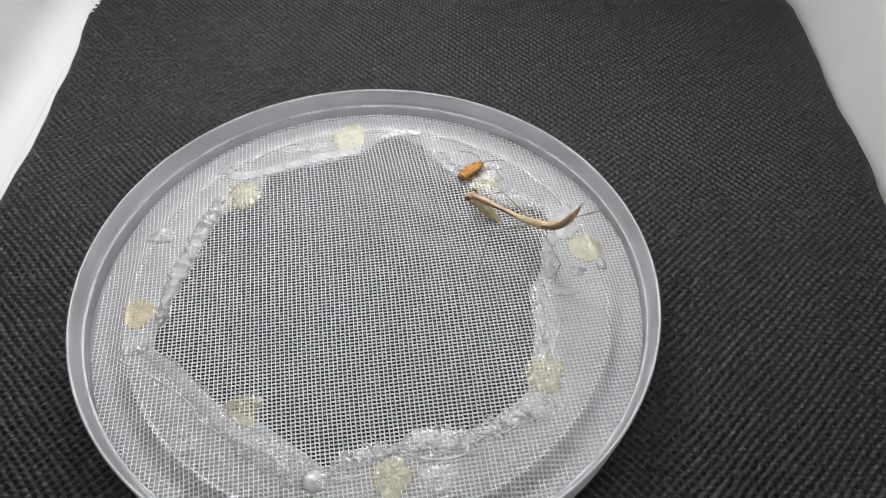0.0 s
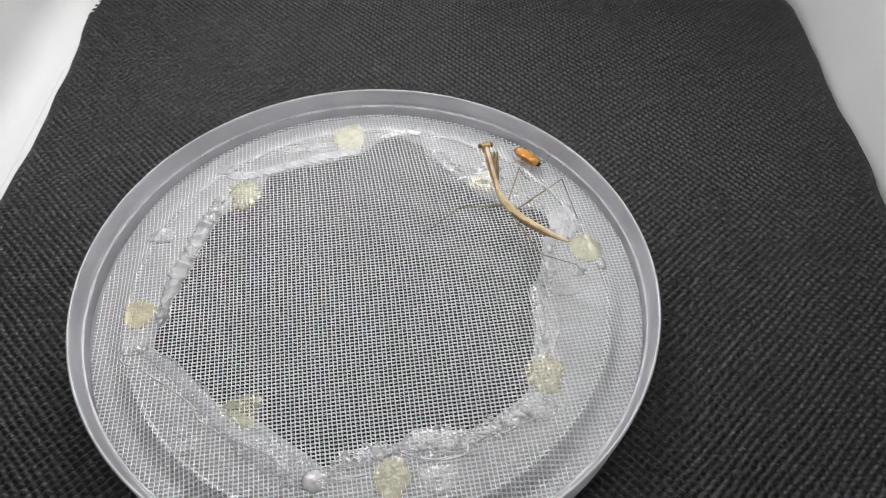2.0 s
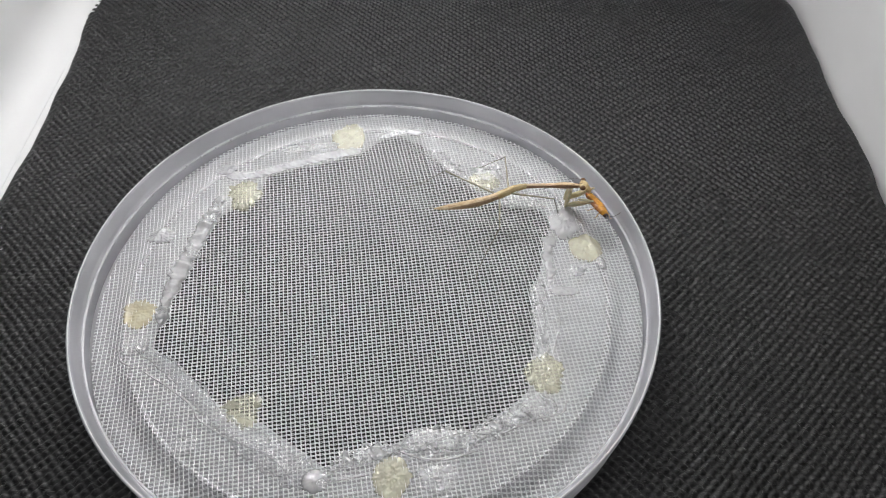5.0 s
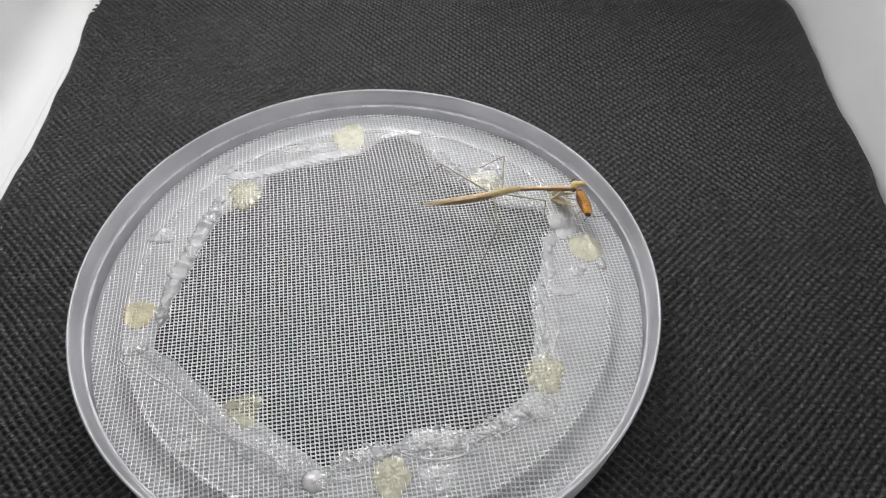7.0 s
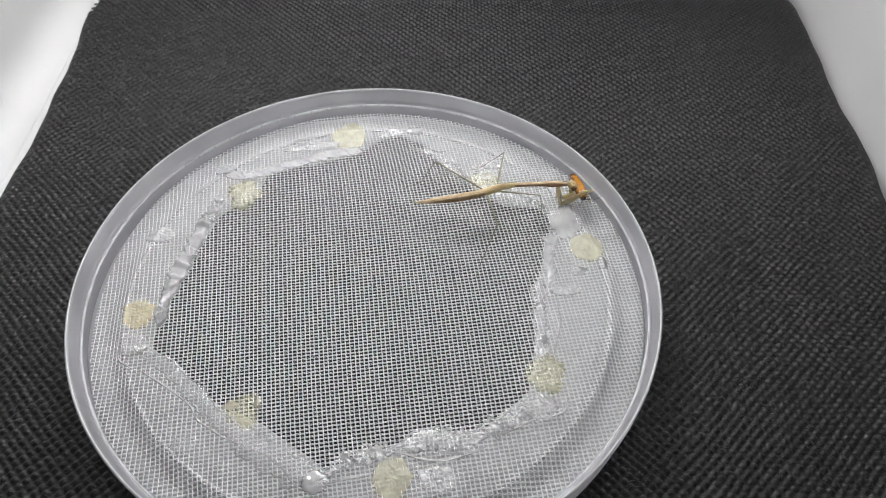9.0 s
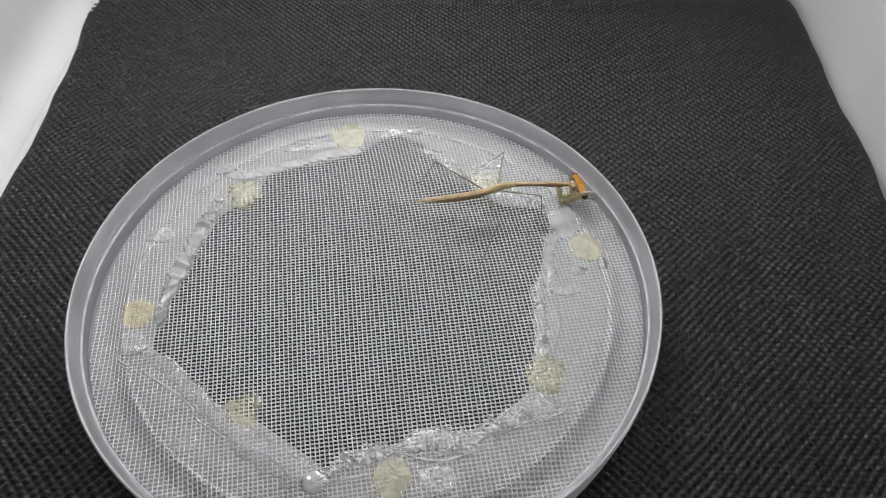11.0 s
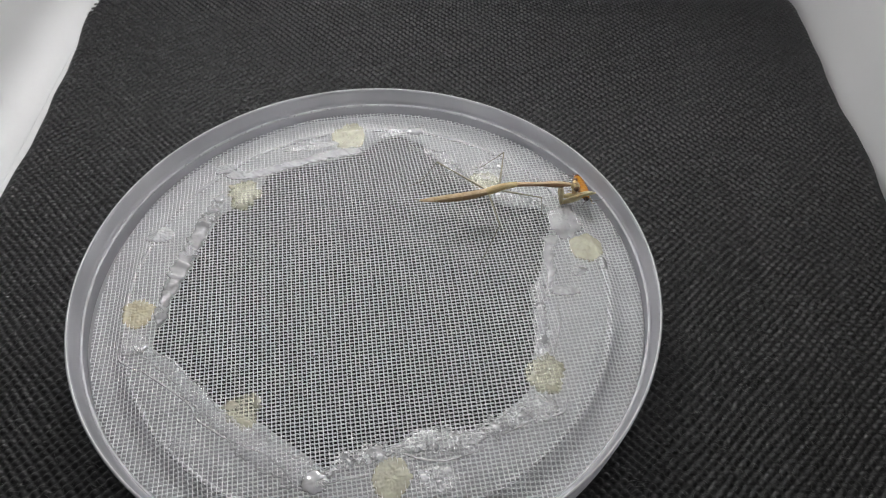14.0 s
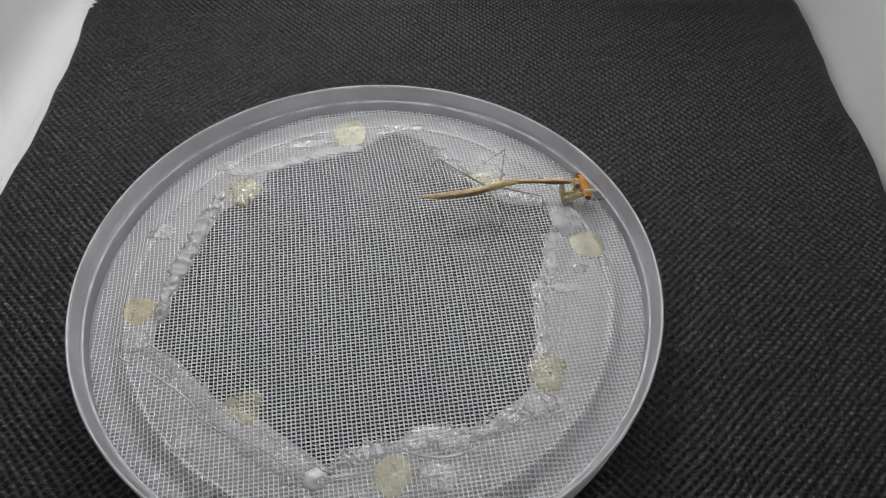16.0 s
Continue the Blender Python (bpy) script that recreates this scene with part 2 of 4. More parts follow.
def cloth():
    xs = np.linspace(-90.4, 121.4, 850)
    ys = np.concatenate([np.linspace(-108, -54, 24), np.linspace(-53.8, 160, 860), np.linspace(160.5, 200, 60)])
    gx, gy = np.meshgrid(xs, ys, indexing="ij")
    # slightly ragged side edges
    e = 0.25 * np.sin(gy * 0.16) + 0.1 * np.sin(gy * 0.43 + 1.0)
    w = np.clip((np.abs(gx - 15.5) - 76) / 30, 0, 1)
    flare = np.where(gx > 15.5, 1.2, 3.0) * np.clip((gy - 78) / 28, 0, 1.4) + np.where(gx > 15.5, 1.0, -0.5) * np.exp(-((gy - 52) / 16) ** 2)
    gx2 = gx + (e + flare * np.sign(gx - 15.5)) * w
    edge = np.clip(np.minimum(gx + 90.4, 121.4 - gx) / 2.0, 0, 1)
    rel = felt_relief(gx2, gy) * edge
    # the cloth rolls over the back edge of the floor
    r, y_bend = 80.0, 104.0
    s = np.clip(gy - y_bend, 0, None)
    ang = np.clip(s / r, 0, 1.45)
    extra = np.clip(s - r * 1.45, 0, None)
    yy = np.where(gy > y_bend, y_bend + r * np.sin(ang), gy) + rel * np.sin(ang)
    zz = -r * (1 - np.cos(ang)) - extra + rel * np.cos(ang) - 1.05
    top = np.stack([gx2, yy, zz], -1).reshape(-1, 3)
    nu, nv = gx.shape
    fs = grid_faces(nu, nv)
    me = big_mesh("black_cloth", top * MM, fs, MAT_FELT)
    ob = tagged(new("black_cloth", me), "black non-woven cloth with embossed dimples on the box floor", "cloth")
    return ob


cloth()


def loose_fibres(count):
    """Fine fibres of the cloth that lie over its cushions, mostly along its length."""
    rng = np.random.RandomState(11)
    x, y = rng.uniform(-88, 119, count * 2), rng.uniform(-46, 96, count * 2)
    keep = np.flatnonzero(np.hypot(x, y) > 60.5)[:count]
    x, y = x[keep], y[keep]
    n = len(x)
    turn = rng.normal(0.0, 0.6, n)
    length = rng.uniform(0.8, 2.6, n)
    curl = rng.normal(0, 0.5, n)
    thick = rng.uniform(0.018, 0.034, n)
    steps = np.linspace(-0.5, 0.5, 6)
    heading = turn[:, None] + curl[:, None] * steps[None]
    px = x[:, None] + length[:, None] * steps[None] * np.cos(heading)
    py = y[:, None] + length[:, None] * steps[None] * np.sin(heading)
    pz = felt_relief(px, py) - 1.05 + rng.uniform(0.02, 0.09, n)[:, None]
    c = np.stack([px, py, pz], -1)
    side = np.stack([-np.sin(heading), np.cos(heading), 0 * heading], -1) * thick[:, None, None]
    up = np.zeros_like(side)
    up[..., 2] = thick[:, None]
    ring4 = np.stack([c + side, c + up, c - side, c - up], 2).reshape(-1, 3)
    one = grid_faces(6, 4, wrap_v=True, flip=True)
    faces = (one[None] + 24 * np.arange(n)[:, None, None]).reshape(-1, 4)
    return tagged(new("loose_fibres", big_mesh("loose_fibres", ring4 * MM, faces, MAT_FIBRE)), "fine black fibres lying on the non-woven cloth", "fibres", kind="stuff")


loose_fibres(9000)

# ---------------------------------------------------------------- ventilated lid
lid = base("ventilated_lid")
tagged(lid, "translucent plastic tub lid with white netting glued over its cut-out", "lid")
PANEL_Z, CHANNEL_Z = 4.1, 2.7

# corners of the hand-cut opening, in mm
OPENING = [(-1.8, 46.7), (3.3, 48.7), (9.0, 46.0), (12.4, 40.8), (16.8, 36.6), (23.3, 29.2), (29.4, 25.2), (37.1, 24.9), (39.3, 20.4), (37.2, 11.2), (34.8, 2.1), (34.2, -10.1), (31.8, -23.3), (22.0, -32.1), (12.6, -31.4), (6.1, -35.2), (0.1, -36.7), (-4.6, -39.9), (-10.1, -36.1), (-17.0, -31.4), (-26.7, -27.0), (-33.9, -20.8), (-42.2, -14.8), (-42.1, -7.7), (-42.2, 0.2), (-38.8, 8.8), (-35.7, 20.8), (-28.3, 26.9), (-26.9, 34.4), (-13.3, 38.9), (-5.4, 42.3)
]


def opening_radius(theta):
    """Distance from the lid's middle to the edge of the opening."""
    d = Vector((math.cos(theta), math.sin(theta)))
    best = 40.0
    n = len(OPENING)
    for k in range(n):
        a, b = Vector(OPENING[k]), Vector(OPENING[(k + 1) % n])
        e = b - a
        den = d.x * e.y - d.y * e.x
        if abs(den) < 1e-9:
            continue
        t = (a.x * e.y - a.y * e.x) / den
        s = (a.x * d.y - a.y * d.x) / den
        if t > 0 and 0 <= s <= 1:
            best = t
    return best


def lid_height(r):
    """Height in mm of the netting's bed at a distance from the middle."""
    s = np.clip((r - 49.7) / 3.6, 0, 1)
    s = s * s * (3 - 2 * s)
    return PANEL_Z + (CHANNEL_Z - PANEL_Z) * s + 0.25 * np.exp(-((r - 49.8) / 0.55) ** 2)


def net_height(x, y):
    """Height of the netting, which is drawn tighter across the channel at the back."""
    r = np.hypot(x, y)
    tight = 0.5 * np.clip(y / np.maximum(r, 1e-6), 0, 1) ** 0.7
    bed = lid_height(r)
    return bed + (PANEL_Z - bed) * tight


def lid_panel():
    n = 240
    rings = []
    for k in range(n):
        a = 2 * math.pi * k / n
        r0 = opening_radius(a) + 0.35 * noise.noise((math.cos(a) * 9, math.sin(a) * 9, 0))
        prof = [r0] + [r0 + (49.8 - r0) * f for f in (0.33, 0.66)] + [49.8, 50.6, 51.4, 52.2, 53.0, 53.8, 54.8, 56.9]
        top = [(r, float(lid_height(r)) - 0.35) for r in prof]
        low = [(r, z - 0.7) for r, z in reversed(top)]
        rings.append([(r * math.cos(a), r * math.sin(a), z) for r, z in top + low])
    m = len(rings[0])
    vs = [Vector(p) * MM for ring in rings for p in ring]
    return part("panel", mesh_from("panel", vs, grid_faces(n, m, wrap_u=True, wrap_v=True), MAT_PANEL), lid, "cloudy flat panel with a hand-cut opening")


def lid_wall():
    prof = [(56.9, 1.5), (57.0, 3.6), (57.15, 5.5), (57.0, 5.8), (56.9, 6.0), (56.95, 6.2), (57.4, 6.5), (57.7, 7.2), (58.1, 9.5), (58.3, 9.95), (58.7, 10.0),
            (58.9, 9.75), (58.75, 7.6), (58.5, 6.0), (58.3, 4.4), (58.1, 1.6), (57.8, 0.5), (57.0, 0.5)]
    n = 256
    vs = [Vector((r * math.cos(2 * math.pi * k / n), r * math.sin(2 * math.pi * k / n), z)) * MM for k in range(n) for r, z in prof]
    return part("side_wall", mesh_from("side_wall", vs, grid_faces(n, len(prof), wrap_u=True, wrap_v=True), MAT_LID), lid, "translucent upright lid wall with a rolled lip")


def panel_ridge(radius, thick, z):
    """A round moulded ridge that the netting bends over."""
    n, sides = 240, 8
    vs = []
    for k in range(n):
        a = 2 * math.pi * k / n
        for s in range(sides):
            b = 2 * math.pi * s / sides
            w = thick * (1 + 0.4 * noise.noise((math.cos(a) * 7, math.sin(a) * 7, radius)))
            r, h = radius + w * math.cos(b) + 0.12 * noise.noise((math.cos(a) * 4, math.sin(a) * 4, radius)), z + w * 0.8 * math.sin(b)
            vs.append(Vector((r * math.cos(a), r * math.sin(a), h)) * MM)
    return part("panel_ridge", mesh_from("panel_ridge", vs, grid_faces(n, sides, wrap_u=True, wrap_v=True), MAT_CREASE), lid, "whitened round crease")


lid_panel()
panel_ridge(49.7, 0.50, PANEL_Z - 0.12)
lid_wall()


def ring(name, radius, z, thick, mat, label):
    """A thin moulded ring round the lid's wall."""
    n, sides = 256, 8
    vs = []
    for k in range(n):
        a = 2 * math.pi * k / n
        w = thick * (1 + 0.25 * noise.noise((math.cos(a) * 9, math.sin(a) * 9, radius)))
        for s in range(sides):
            c = 2 * math.pi * s / sides
            q = radius + w * math.cos(c)
            vs.append(Vector((q * math.cos(a), q * math.sin(a), z + w * math.sin(c))) * MM)
    return part(name, mesh_from(name, vs, grid_faces(n, sides, wrap_u=True, wrap_v=True), mat), lid, label)


ring("wall_step", 57.0, 6.05, 0.34, MAT_STEP, "bright moulded step on the lid wall")
def step_glints():
    """Small beads added on the wall step's back half, standing in for reflected LED glints."""
    vs, fs = ellipsoid((0, 0, 0), (0.30, 0.42, 0.30), 6, 10)
    me = mesh_from("glint_bead", vs, fs, MAT_STEP)
    for k in range(26):
        a = radians(36 + 4.3 * k)
        glint_bead = part("glint_bead", me, lid)
        glint_bead.matrix_basis = pose(56.75 * math.cos(a) * MM, 56.75 * math.sin(a) * MM, 6.2 * MM, 0, 0, math.degrees(a))


step_glints()
ring("rolled_lip", 58.55, 9.95, 0.17, MAT_RIDGE, "thin whitish rolled lip")


def netting():
    """Warp-knit net: thick wales one way, thinner slanting courses the other way."""
    p, reach = 0.865, 56.85
    turn = radians(10)
    ca, sa = math.cos(turn), math.sin(turn)
    allv, allf, off = [], [], 0
    rng = np.random.RandomState(4)

    def place(u, v):
        bend = 0.6 * np.sin(v * 0.05 + 0.8) + 0.35 * np.sin(u * 0.09 + v * 0.06)
        u = u + bend
        x, y = u * ca - v * sa, u * sa + v * ca
        z = net_height(x, y) + 0.22 * np.exp(-((x - 18) ** 2 + (y - 22) ** 2) / 500) * np.sin((x * 0.35 + y) * 0.55)
        return x, y, z

    def strand(u, v, wide, tall, lift):
        nonlocal off
        x, y, z = place(u, v)
        dx, dy = np.gradient(x), np.gradient(y)
        l = np.hypot(dx, dy)
        nx, ny = -dy / l, dx / l
        c = np.stack([x, y, z + lift], 1)
        s = np.stack([nx, ny, 0 * nx], 1)
        up = np.array([0, 0, 1.0])
        w = wide[:, None] if hasattr(wide, "__len__") else wide
        ring = np.stack([c + s * w / 2, c + up * tall / 2, c - s * w / 2, c - up * tall / 2], 1)
        allv.append(ring.reshape(-1, 3))
        allf.append(grid_faces(len(x), 4, wrap_v=True, flip=True) + off)
        off += len(x) * 4

    q = 0.79
    n = int(reach / p)
    for i in range(-n, n + 1):
        half = math.sqrt(max(reach ** 2 - (i * p) ** 2, 0))
        if half < 2:
            continue
        v = np.linspace(-half, half, max(4, int(half * 4 / p)))
        strand(i * p + 0.05 * np.sin(v * 2 * math.pi / q) + rng.normal(0, 0.03), v, 0.243 + 0.07 * np.cos(v * 2 * math.pi / q), 0.2, 0.05)
    n = int(reach / q)
    for j in range(-n, n + 1):
        half = math.sqrt(max(reach ** 2 - (j * q) ** 2, 0))
        if half < 2:
            continue
        u = np.linspace(-half, half, max(4, int(half * 6 / p)))
        for sign in (-1, 1):
            strand(u, j * q + sign * 0.13 * np.sin(u * math.pi / p + 0.4) + rng.normal(0, 0.025, len(u)), 0.150, 0.12, 0.045)
    me = big_mesh("netting", np.concatenate(allv) * MM, np.concatenate(allf), MAT_NET)
    ob = part("netting", me, lid, "fine white polyester insect netting")
    ob["kind"] = "stuff"
    return ob


netting()

# ---------------------------------------------------------------- glue on the lid
def net_cell(x, y):
    """One over the middle of a mesh of the netting, zero on its threads: glue swells out of each mesh."""
    u, v = x * math.cos(radians(10)) + y * math.sin(radians(10)), y * math.cos(radians(10)) - x * math.sin(radians(10))
    swell = abs(math.sin(math.pi * u / 0.865) * math.sin(math.pi * v / 0.79))
    return swell ** 0.8 * (0.55 + 0.9 * noise.noise((x * 0.9, y * 0.9, 7.0)))


def glue_bead(path, widths, tall=0.9, mat=None, seed=0, lumpy=0.25, label="", name="glue_bead", rims=True, ripple=0.0, cells=0.0):
    """A flattened, lumpy run of set hot glue along a path in mm."""
    pts = [Vector((x, y, 0)) for x, y in path]
    step = 0.17 if cells else 0.45
    dense, w = [], []
    for k in range(len(pts) - 1):
        n = max(3, int((pts[k + 1] - pts[k]).length / step))
        for i in range(n):
            f = i / n
            p = pts[k].lerp(pts[k + 1], f)
            dense.append(p)
            w.append(widths[k] * (1 - f) + widths[k + 1] * f)
    dense.append(pts[-1])
    w.append(widths[-1])
    # round the corners of the path
    for _ in range(30 if cells else 6):
        dense = [dense[0]] + [(dense[i - 1] + dense[i] * 2 + dense[i + 1]) / 4 for i in range(1, len(dense) - 1)] + [dense[-1]]
    n, sides = len(dense), 40 if cells else 18
    vs = []
    for k, p in enumerate(dense):
        d = (dense[min(k + 1, n - 1)] - dense[max(k - 1, 0)]).normalized()
        side = Vector((-d.y, d.x, 0))
        end = min(1.0, math.sqrt(max(0.02, min(k, n - 1 - k) * step / 2.2)))
        wl = w[k] * end * (1 + lumpy * noise.noise((p.x * 0.55 + seed, p.y * 0.55, 1.7)) * 1.6)
        hl = tall * end * (1 + lumpy * 2.2 * noise.noise((p.x * 0.8, p.y * 0.8 + seed, 4.2)))
        hl *= 1 + ripple * (1 + noise.noise((p.x * 0.4, p.y * 0.4, seed + 8))) * math.sin(k * step * 2 * math.pi / 1.9 + 5 * noise.noise((p.x * 0.35, p.y * 0.35, seed)))
        z0 = float(net_height(p.x, p.y))
        for s in range(sides):
            a = -0.25 + (math.pi + 0.5) * s / (sides - 1)
            c, q = math.cos(a), math.sin(a)
            lump = 1 + lumpy * 1.7 * noise.noise((p.x * 1.3 + c * 1.2, p.y * 1.3 + q * 1.2, seed + 9))
            lump += 0.09 * noise.noise((p.x * 3.1 + c, p.y * 3.1, seed + 3))
            sx = math.copysign(abs(c) ** 0.8, c) * wl / 2 * lump
            sz = q ** 0.7 * hl * lump if q > 0 else q * 0.35
            if q > 0:
                g = p + side * sx
                sz += cells * net_cell(g.x, g.y) * min(1.0, q * 2.5)
            vs.append((p + side * sx + Vector((0, 0, z0 + sz + 0.05))) * MM)
    fs = [tuple(f) for f in grid_faces(n, sides, flip=True)]
    pieces = [(vs, fs)]
    if rims:
        # the feathered, whitened edges of the run, broken here and there
        for s in (sides // 18, sides - 1 - sides // 18):
            run, rad = [], []
            for k in range(n):
                q = Vector(vs[k * sides + s])
                thick = 0.15 + 0.24 * noise.noise((q.x * 700, q.y * 700, seed + s))
                run.append(q + Vector((0, 0, 0.06 * MM)))
                rad.append(max(0.012, thick) * MM)
            pieces.append(tube(run, rad, 6))
    return part(name, joined(name, pieces, [mat or MAT_GLUE, MAT_RIDGE], [0] + [1] * (len(pieces) - 1)), lid, label)


def glue_dab(x, y, rx, ry, tall=0.55, turn=0.0, mat=None, seed=0, ragged=0.18, name="glue_dab", label="", cells=0.0):
    """A round, slightly ragged dab, domed above the netting."""
    rings, n = (22, 120) if cells else (9, 56)
    vs = []
    ca, sa = math.cos(radians(turn)), math.sin(radians(turn))

    def at(a, f, low=False):
        out = 1 + ragged * (noise.noise((math.cos(a) * 1.4 + seed, math.sin(a) * 1.4, seed)) + 0.7 * noise.noise((math.cos(a) * 5, math.sin(a) * 5 + seed, 3)))
        u, v = rx * out * f * math.cos(a), ry * out * f * math.sin(a)
        px, py = x + u * ca - v * sa, y + u * sa + v * ca
        z0 = float(net_height(px, py))
        if low:
            return Vector((px, py, z0 - 0.3)) * MM
        dome = math.sqrt(max(0, 1 - f ** 3)) * tall
        dome *= 1 + 0.5 * noise.noise((px * 0.7, py * 0.7, seed + 2))
        dome += 0.09 * noise.noise((px * 1.9, py * 1.9, seed + 5)) * (1 - f * f)
        if cells:
            dome += cells * net_cell(px, py) * min(1.0, (1 - f) * 6)
        return Vector((px, py, z0 + dome + 0.02)) * MM

    for r in range(1, rings + 1):
        vs += [at(2 * math.pi * k / n, r / rings) for k in range(n)]
    vs += [at(2 * math.pi * k / n, 0.97, True) for k in range(n)]
    fs = [tuple(f) for f in grid_faces(rings + 1, n, wrap_v=True)]
    vs.append(at(0, 0.0))
    c = len(vs) - 1
    fs += [(c, k, (k + 1) % n) for k in range(n)]
    return part(name, mesh_from(name, vs, fs, mat or MAT_GLUE), lid, label)


CLEAR_BEAD = "clear lumpy run of set hot glue"
glue_bead([(-36.6, 32.6), (-30.0, 32.8), (-21.2, 36.9), (-12.1, 40.7), (-5.3, 42.1)], [2.6, 2.3, 2.2, 2.6, 2.8], seed=1, mat=MAT_FROST, tall=0.3, cells=0.05, label=CLEAR_BEAD)
glue_bead([(-24.6, 41.5), (-18.5, 42.9), (-11.1, 44.4)], [1.2, 2.2, 1.2], seed=21, mat=MAT_SPARK, tall=0.25, cells=0.10, label=CLEAR_BEAD)
glue_bead([(-35.7, 26.5), (-37.6, 19.4), (-39.2, 11.0), (-40.8, 3.6), (-41.9, -3.6), (-41.5, -10.6)], [2.0, 2.9, 3.2, 3.0, 2.4, 1.9], seed=2, tall=0.95, lumpy=0.42, ripple=0.22, mat=MAT_DROP, label=CLEAR_BEAD)
glue_bead([(-45.2, -15.0), (-37.4, -19.7), (-31.3, -25.2), (-26.0, -30.4), (-19.4, -35.1), (-12.7, -39.1), (-6.7, -42.2)], [2.0, 2.6, 3.6, 2.6, 5.0, 5.6, 5.0], seed=3, mat=MAT_WET, tall=0.35, lumpy=0.22, cells=0.10, label=CLEAR_BEAD)
glue_bead([(-5.9, -41.4), (-1.3, -37.8), (4.2, -36.4), (8.7, -35.5)], [1.6, 2.8, 3.2, 2.2], seed=4, mat=MAT_SPARK, tall=0.45, lumpy=0.45, cells=0.10, label=CLEAR_BEAD)
glue_bead([(8.2, -35.2), (12.7, -33.5), (18.4, -34.1), (22.5, -33.3)], [2.4, 5.2, 4.0, 2.0], seed=5, mat=MAT_SPARK, tall=0.4, cells=0.10, label=CLEAR_BEAD)
glue_bead([(20.9, -33.3), (25.6, -30.6), (31.0, -27.7), (36.9, -26.1)], [2.2, 3.4, 3.4, 5.0], seed=6, mat=MAT_SPARK, tall=0.45, lumpy=0.4, cells=0.10, label=CLEAR_BEAD)
glue_bead([(35.1, -16.8), (34.9, -8.8), (35.0, -1.7), (35.7, 3.5)], [2.4, 2.4, 2.6, 3.4], seed=7, tall=0.4, cells=0.10, label=CLEAR_BEAD)
glue_bead([(37.4, 1.6), (38.2, 5.6), (37.6, 9.2), (37.9, 12.4), (39.4, 16.0)], [1.5, 1.9, 1.6, 2.4, 3.2], seed=8, tall=0.4, lumpy=0.3, mat=MAT_FROST, cells=0.05, label=CLEAR_BEAD)
glue_bead([(10.1, 42.5), (14.7, 39.7), (17.5, 35.5), (20.8, 33.1)], [2.0, 3.0, 2.6, 2.2], seed=9, tall=0.5, lumpy=0.4, mat=MAT_SPARK, cells=0.10, label=CLEAR_BEAD)
glue_bead([(21.5, 36.5), (26.1, 38.2), (28.7, 36.7)], [1.6, 2.4, 1.4], seed=10, tall=0.4, lumpy=0.4, cells=0.10, label=CLEAR_BEAD)
glue_bead([(25.8, 29.1), (30.0, 27.4), (35.2, 26.1), (38.3, 24.4)], [2.6, 2.8, 2.2, 2.0], seed=11, mat=MAT_SPARK, tall=0.45, lumpy=0.45, cells=0.10, label=CLEAR_BEAD)
glue_bead([(-1.8, 46.9), (2.6, 48.9), (5.7, 49.4)], [1.8, 2.4, 2.0], seed=12, tall=0.4, mat=MAT_SPARK, cells=0.10, label=CLEAR_BEAD)
glue_dab(-8.7, 47.1, 4.1, 5.3, seed=1, ragged=0.28, tall=0.17, mat=MAT_WAX, cells=0.06, name="wax_dot", label="pale yellow dried glue dot")
glue_dab(-31.3, 26.6, 3.5, 4.5, seed=2, ragged=0.55, tall=0.5, mat=MAT_CLEAR_WAX, cells=0.10, name="wax_dot", label="pale yellow dried glue dot")
glue_dab(-46.5, -7.3, 3.5, 3.5, seed=3, ragged=0.3, tall=0.17, mat=MAT_AMBER_WAX, cells=0.06, name="wax_dot", label="pale yellow dried glue dot")
glue_dab(-21.4, -28.5, 4.0, 3.2, seed=4, ragged=0.5, tall=0.17, mat=MAT_CLEAR_WAX, cells=0.10, name="wax_dot", label="pale yellow dried glue dot")
glue_dab(6.7, -41.2, 3.5, 3.9, seed=5, tall=0.17, mat=MAT_WAX, cells=0.06, name="wax_dot", label="pale yellow dried glue dot")
glue_dab(35.4, -19.6, 3.8, 4.2, seed=6, ragged=0.3, tall=0.3, mat=MAT_CLEAR_WAX, cells=0.10, name="wax_dot", label="pale yellow dried glue dot")
glue_dab(46.3, 12.7, 3.9, 3.8, seed=7, ragged=0.16, tall=0.3, mat=MAT_WAX, cells=0.02, name="wax_dot", label="pale yellow dried glue dot")
glue_dab(24.2, 32.4, 3.6, 3.2, seed=8, tall=0.2, mat=MAT_CLEAR_WAX, ragged=0.4, cells=0.06, name="wax_dot", label="whitish dried glue patch")
glue_dab(7.5, 49.7, 2.1, 1.7, seed=11, mat=MAT_DROP, tall=0.4, label="clear set hot glue blob")
glue_dab(-45.5, -14.8, 3.0, 3.0, seed=12, ragged=0.08, tall=0.6, mat=MAT_MILK, label="clear set hot glue blob")
glue_dab(-31.1, -36.1, 2.5, 2.0, seed=13, tall=0.32, cells=0.10, label="clear set hot glue blob")
glue_dab(-47.3, 13.6, 3.2, 2.2, seed=14, mat=MAT_FROST, tall=0.32, cells=0.10, label="clear set hot glue blob")
glue_dab(15.2, -41.3, 3.6, 2.9, seed=15, tall=0.25, ragged=0.3, cells=0.10, label="clear set hot glue blob")
glue_dab(40.6, 0.6, 3.3, 1.3, seed=16, mat=MAT_FROST, tall=0.28, cells=0.10, label="clear set hot glue blob")
glue_dab(-6.7, -42.2, 2.4, 2.3, seed=17, mat=MAT_DROP, tall=0.52, label="clear set hot glue blob")
glue_dab(42.2, 20.4, 3.5, 5.0, seed=18, mat=MAT_FILM, tall=0.22, ragged=0.34, cells=0.07, label="clear set hot glue blob")
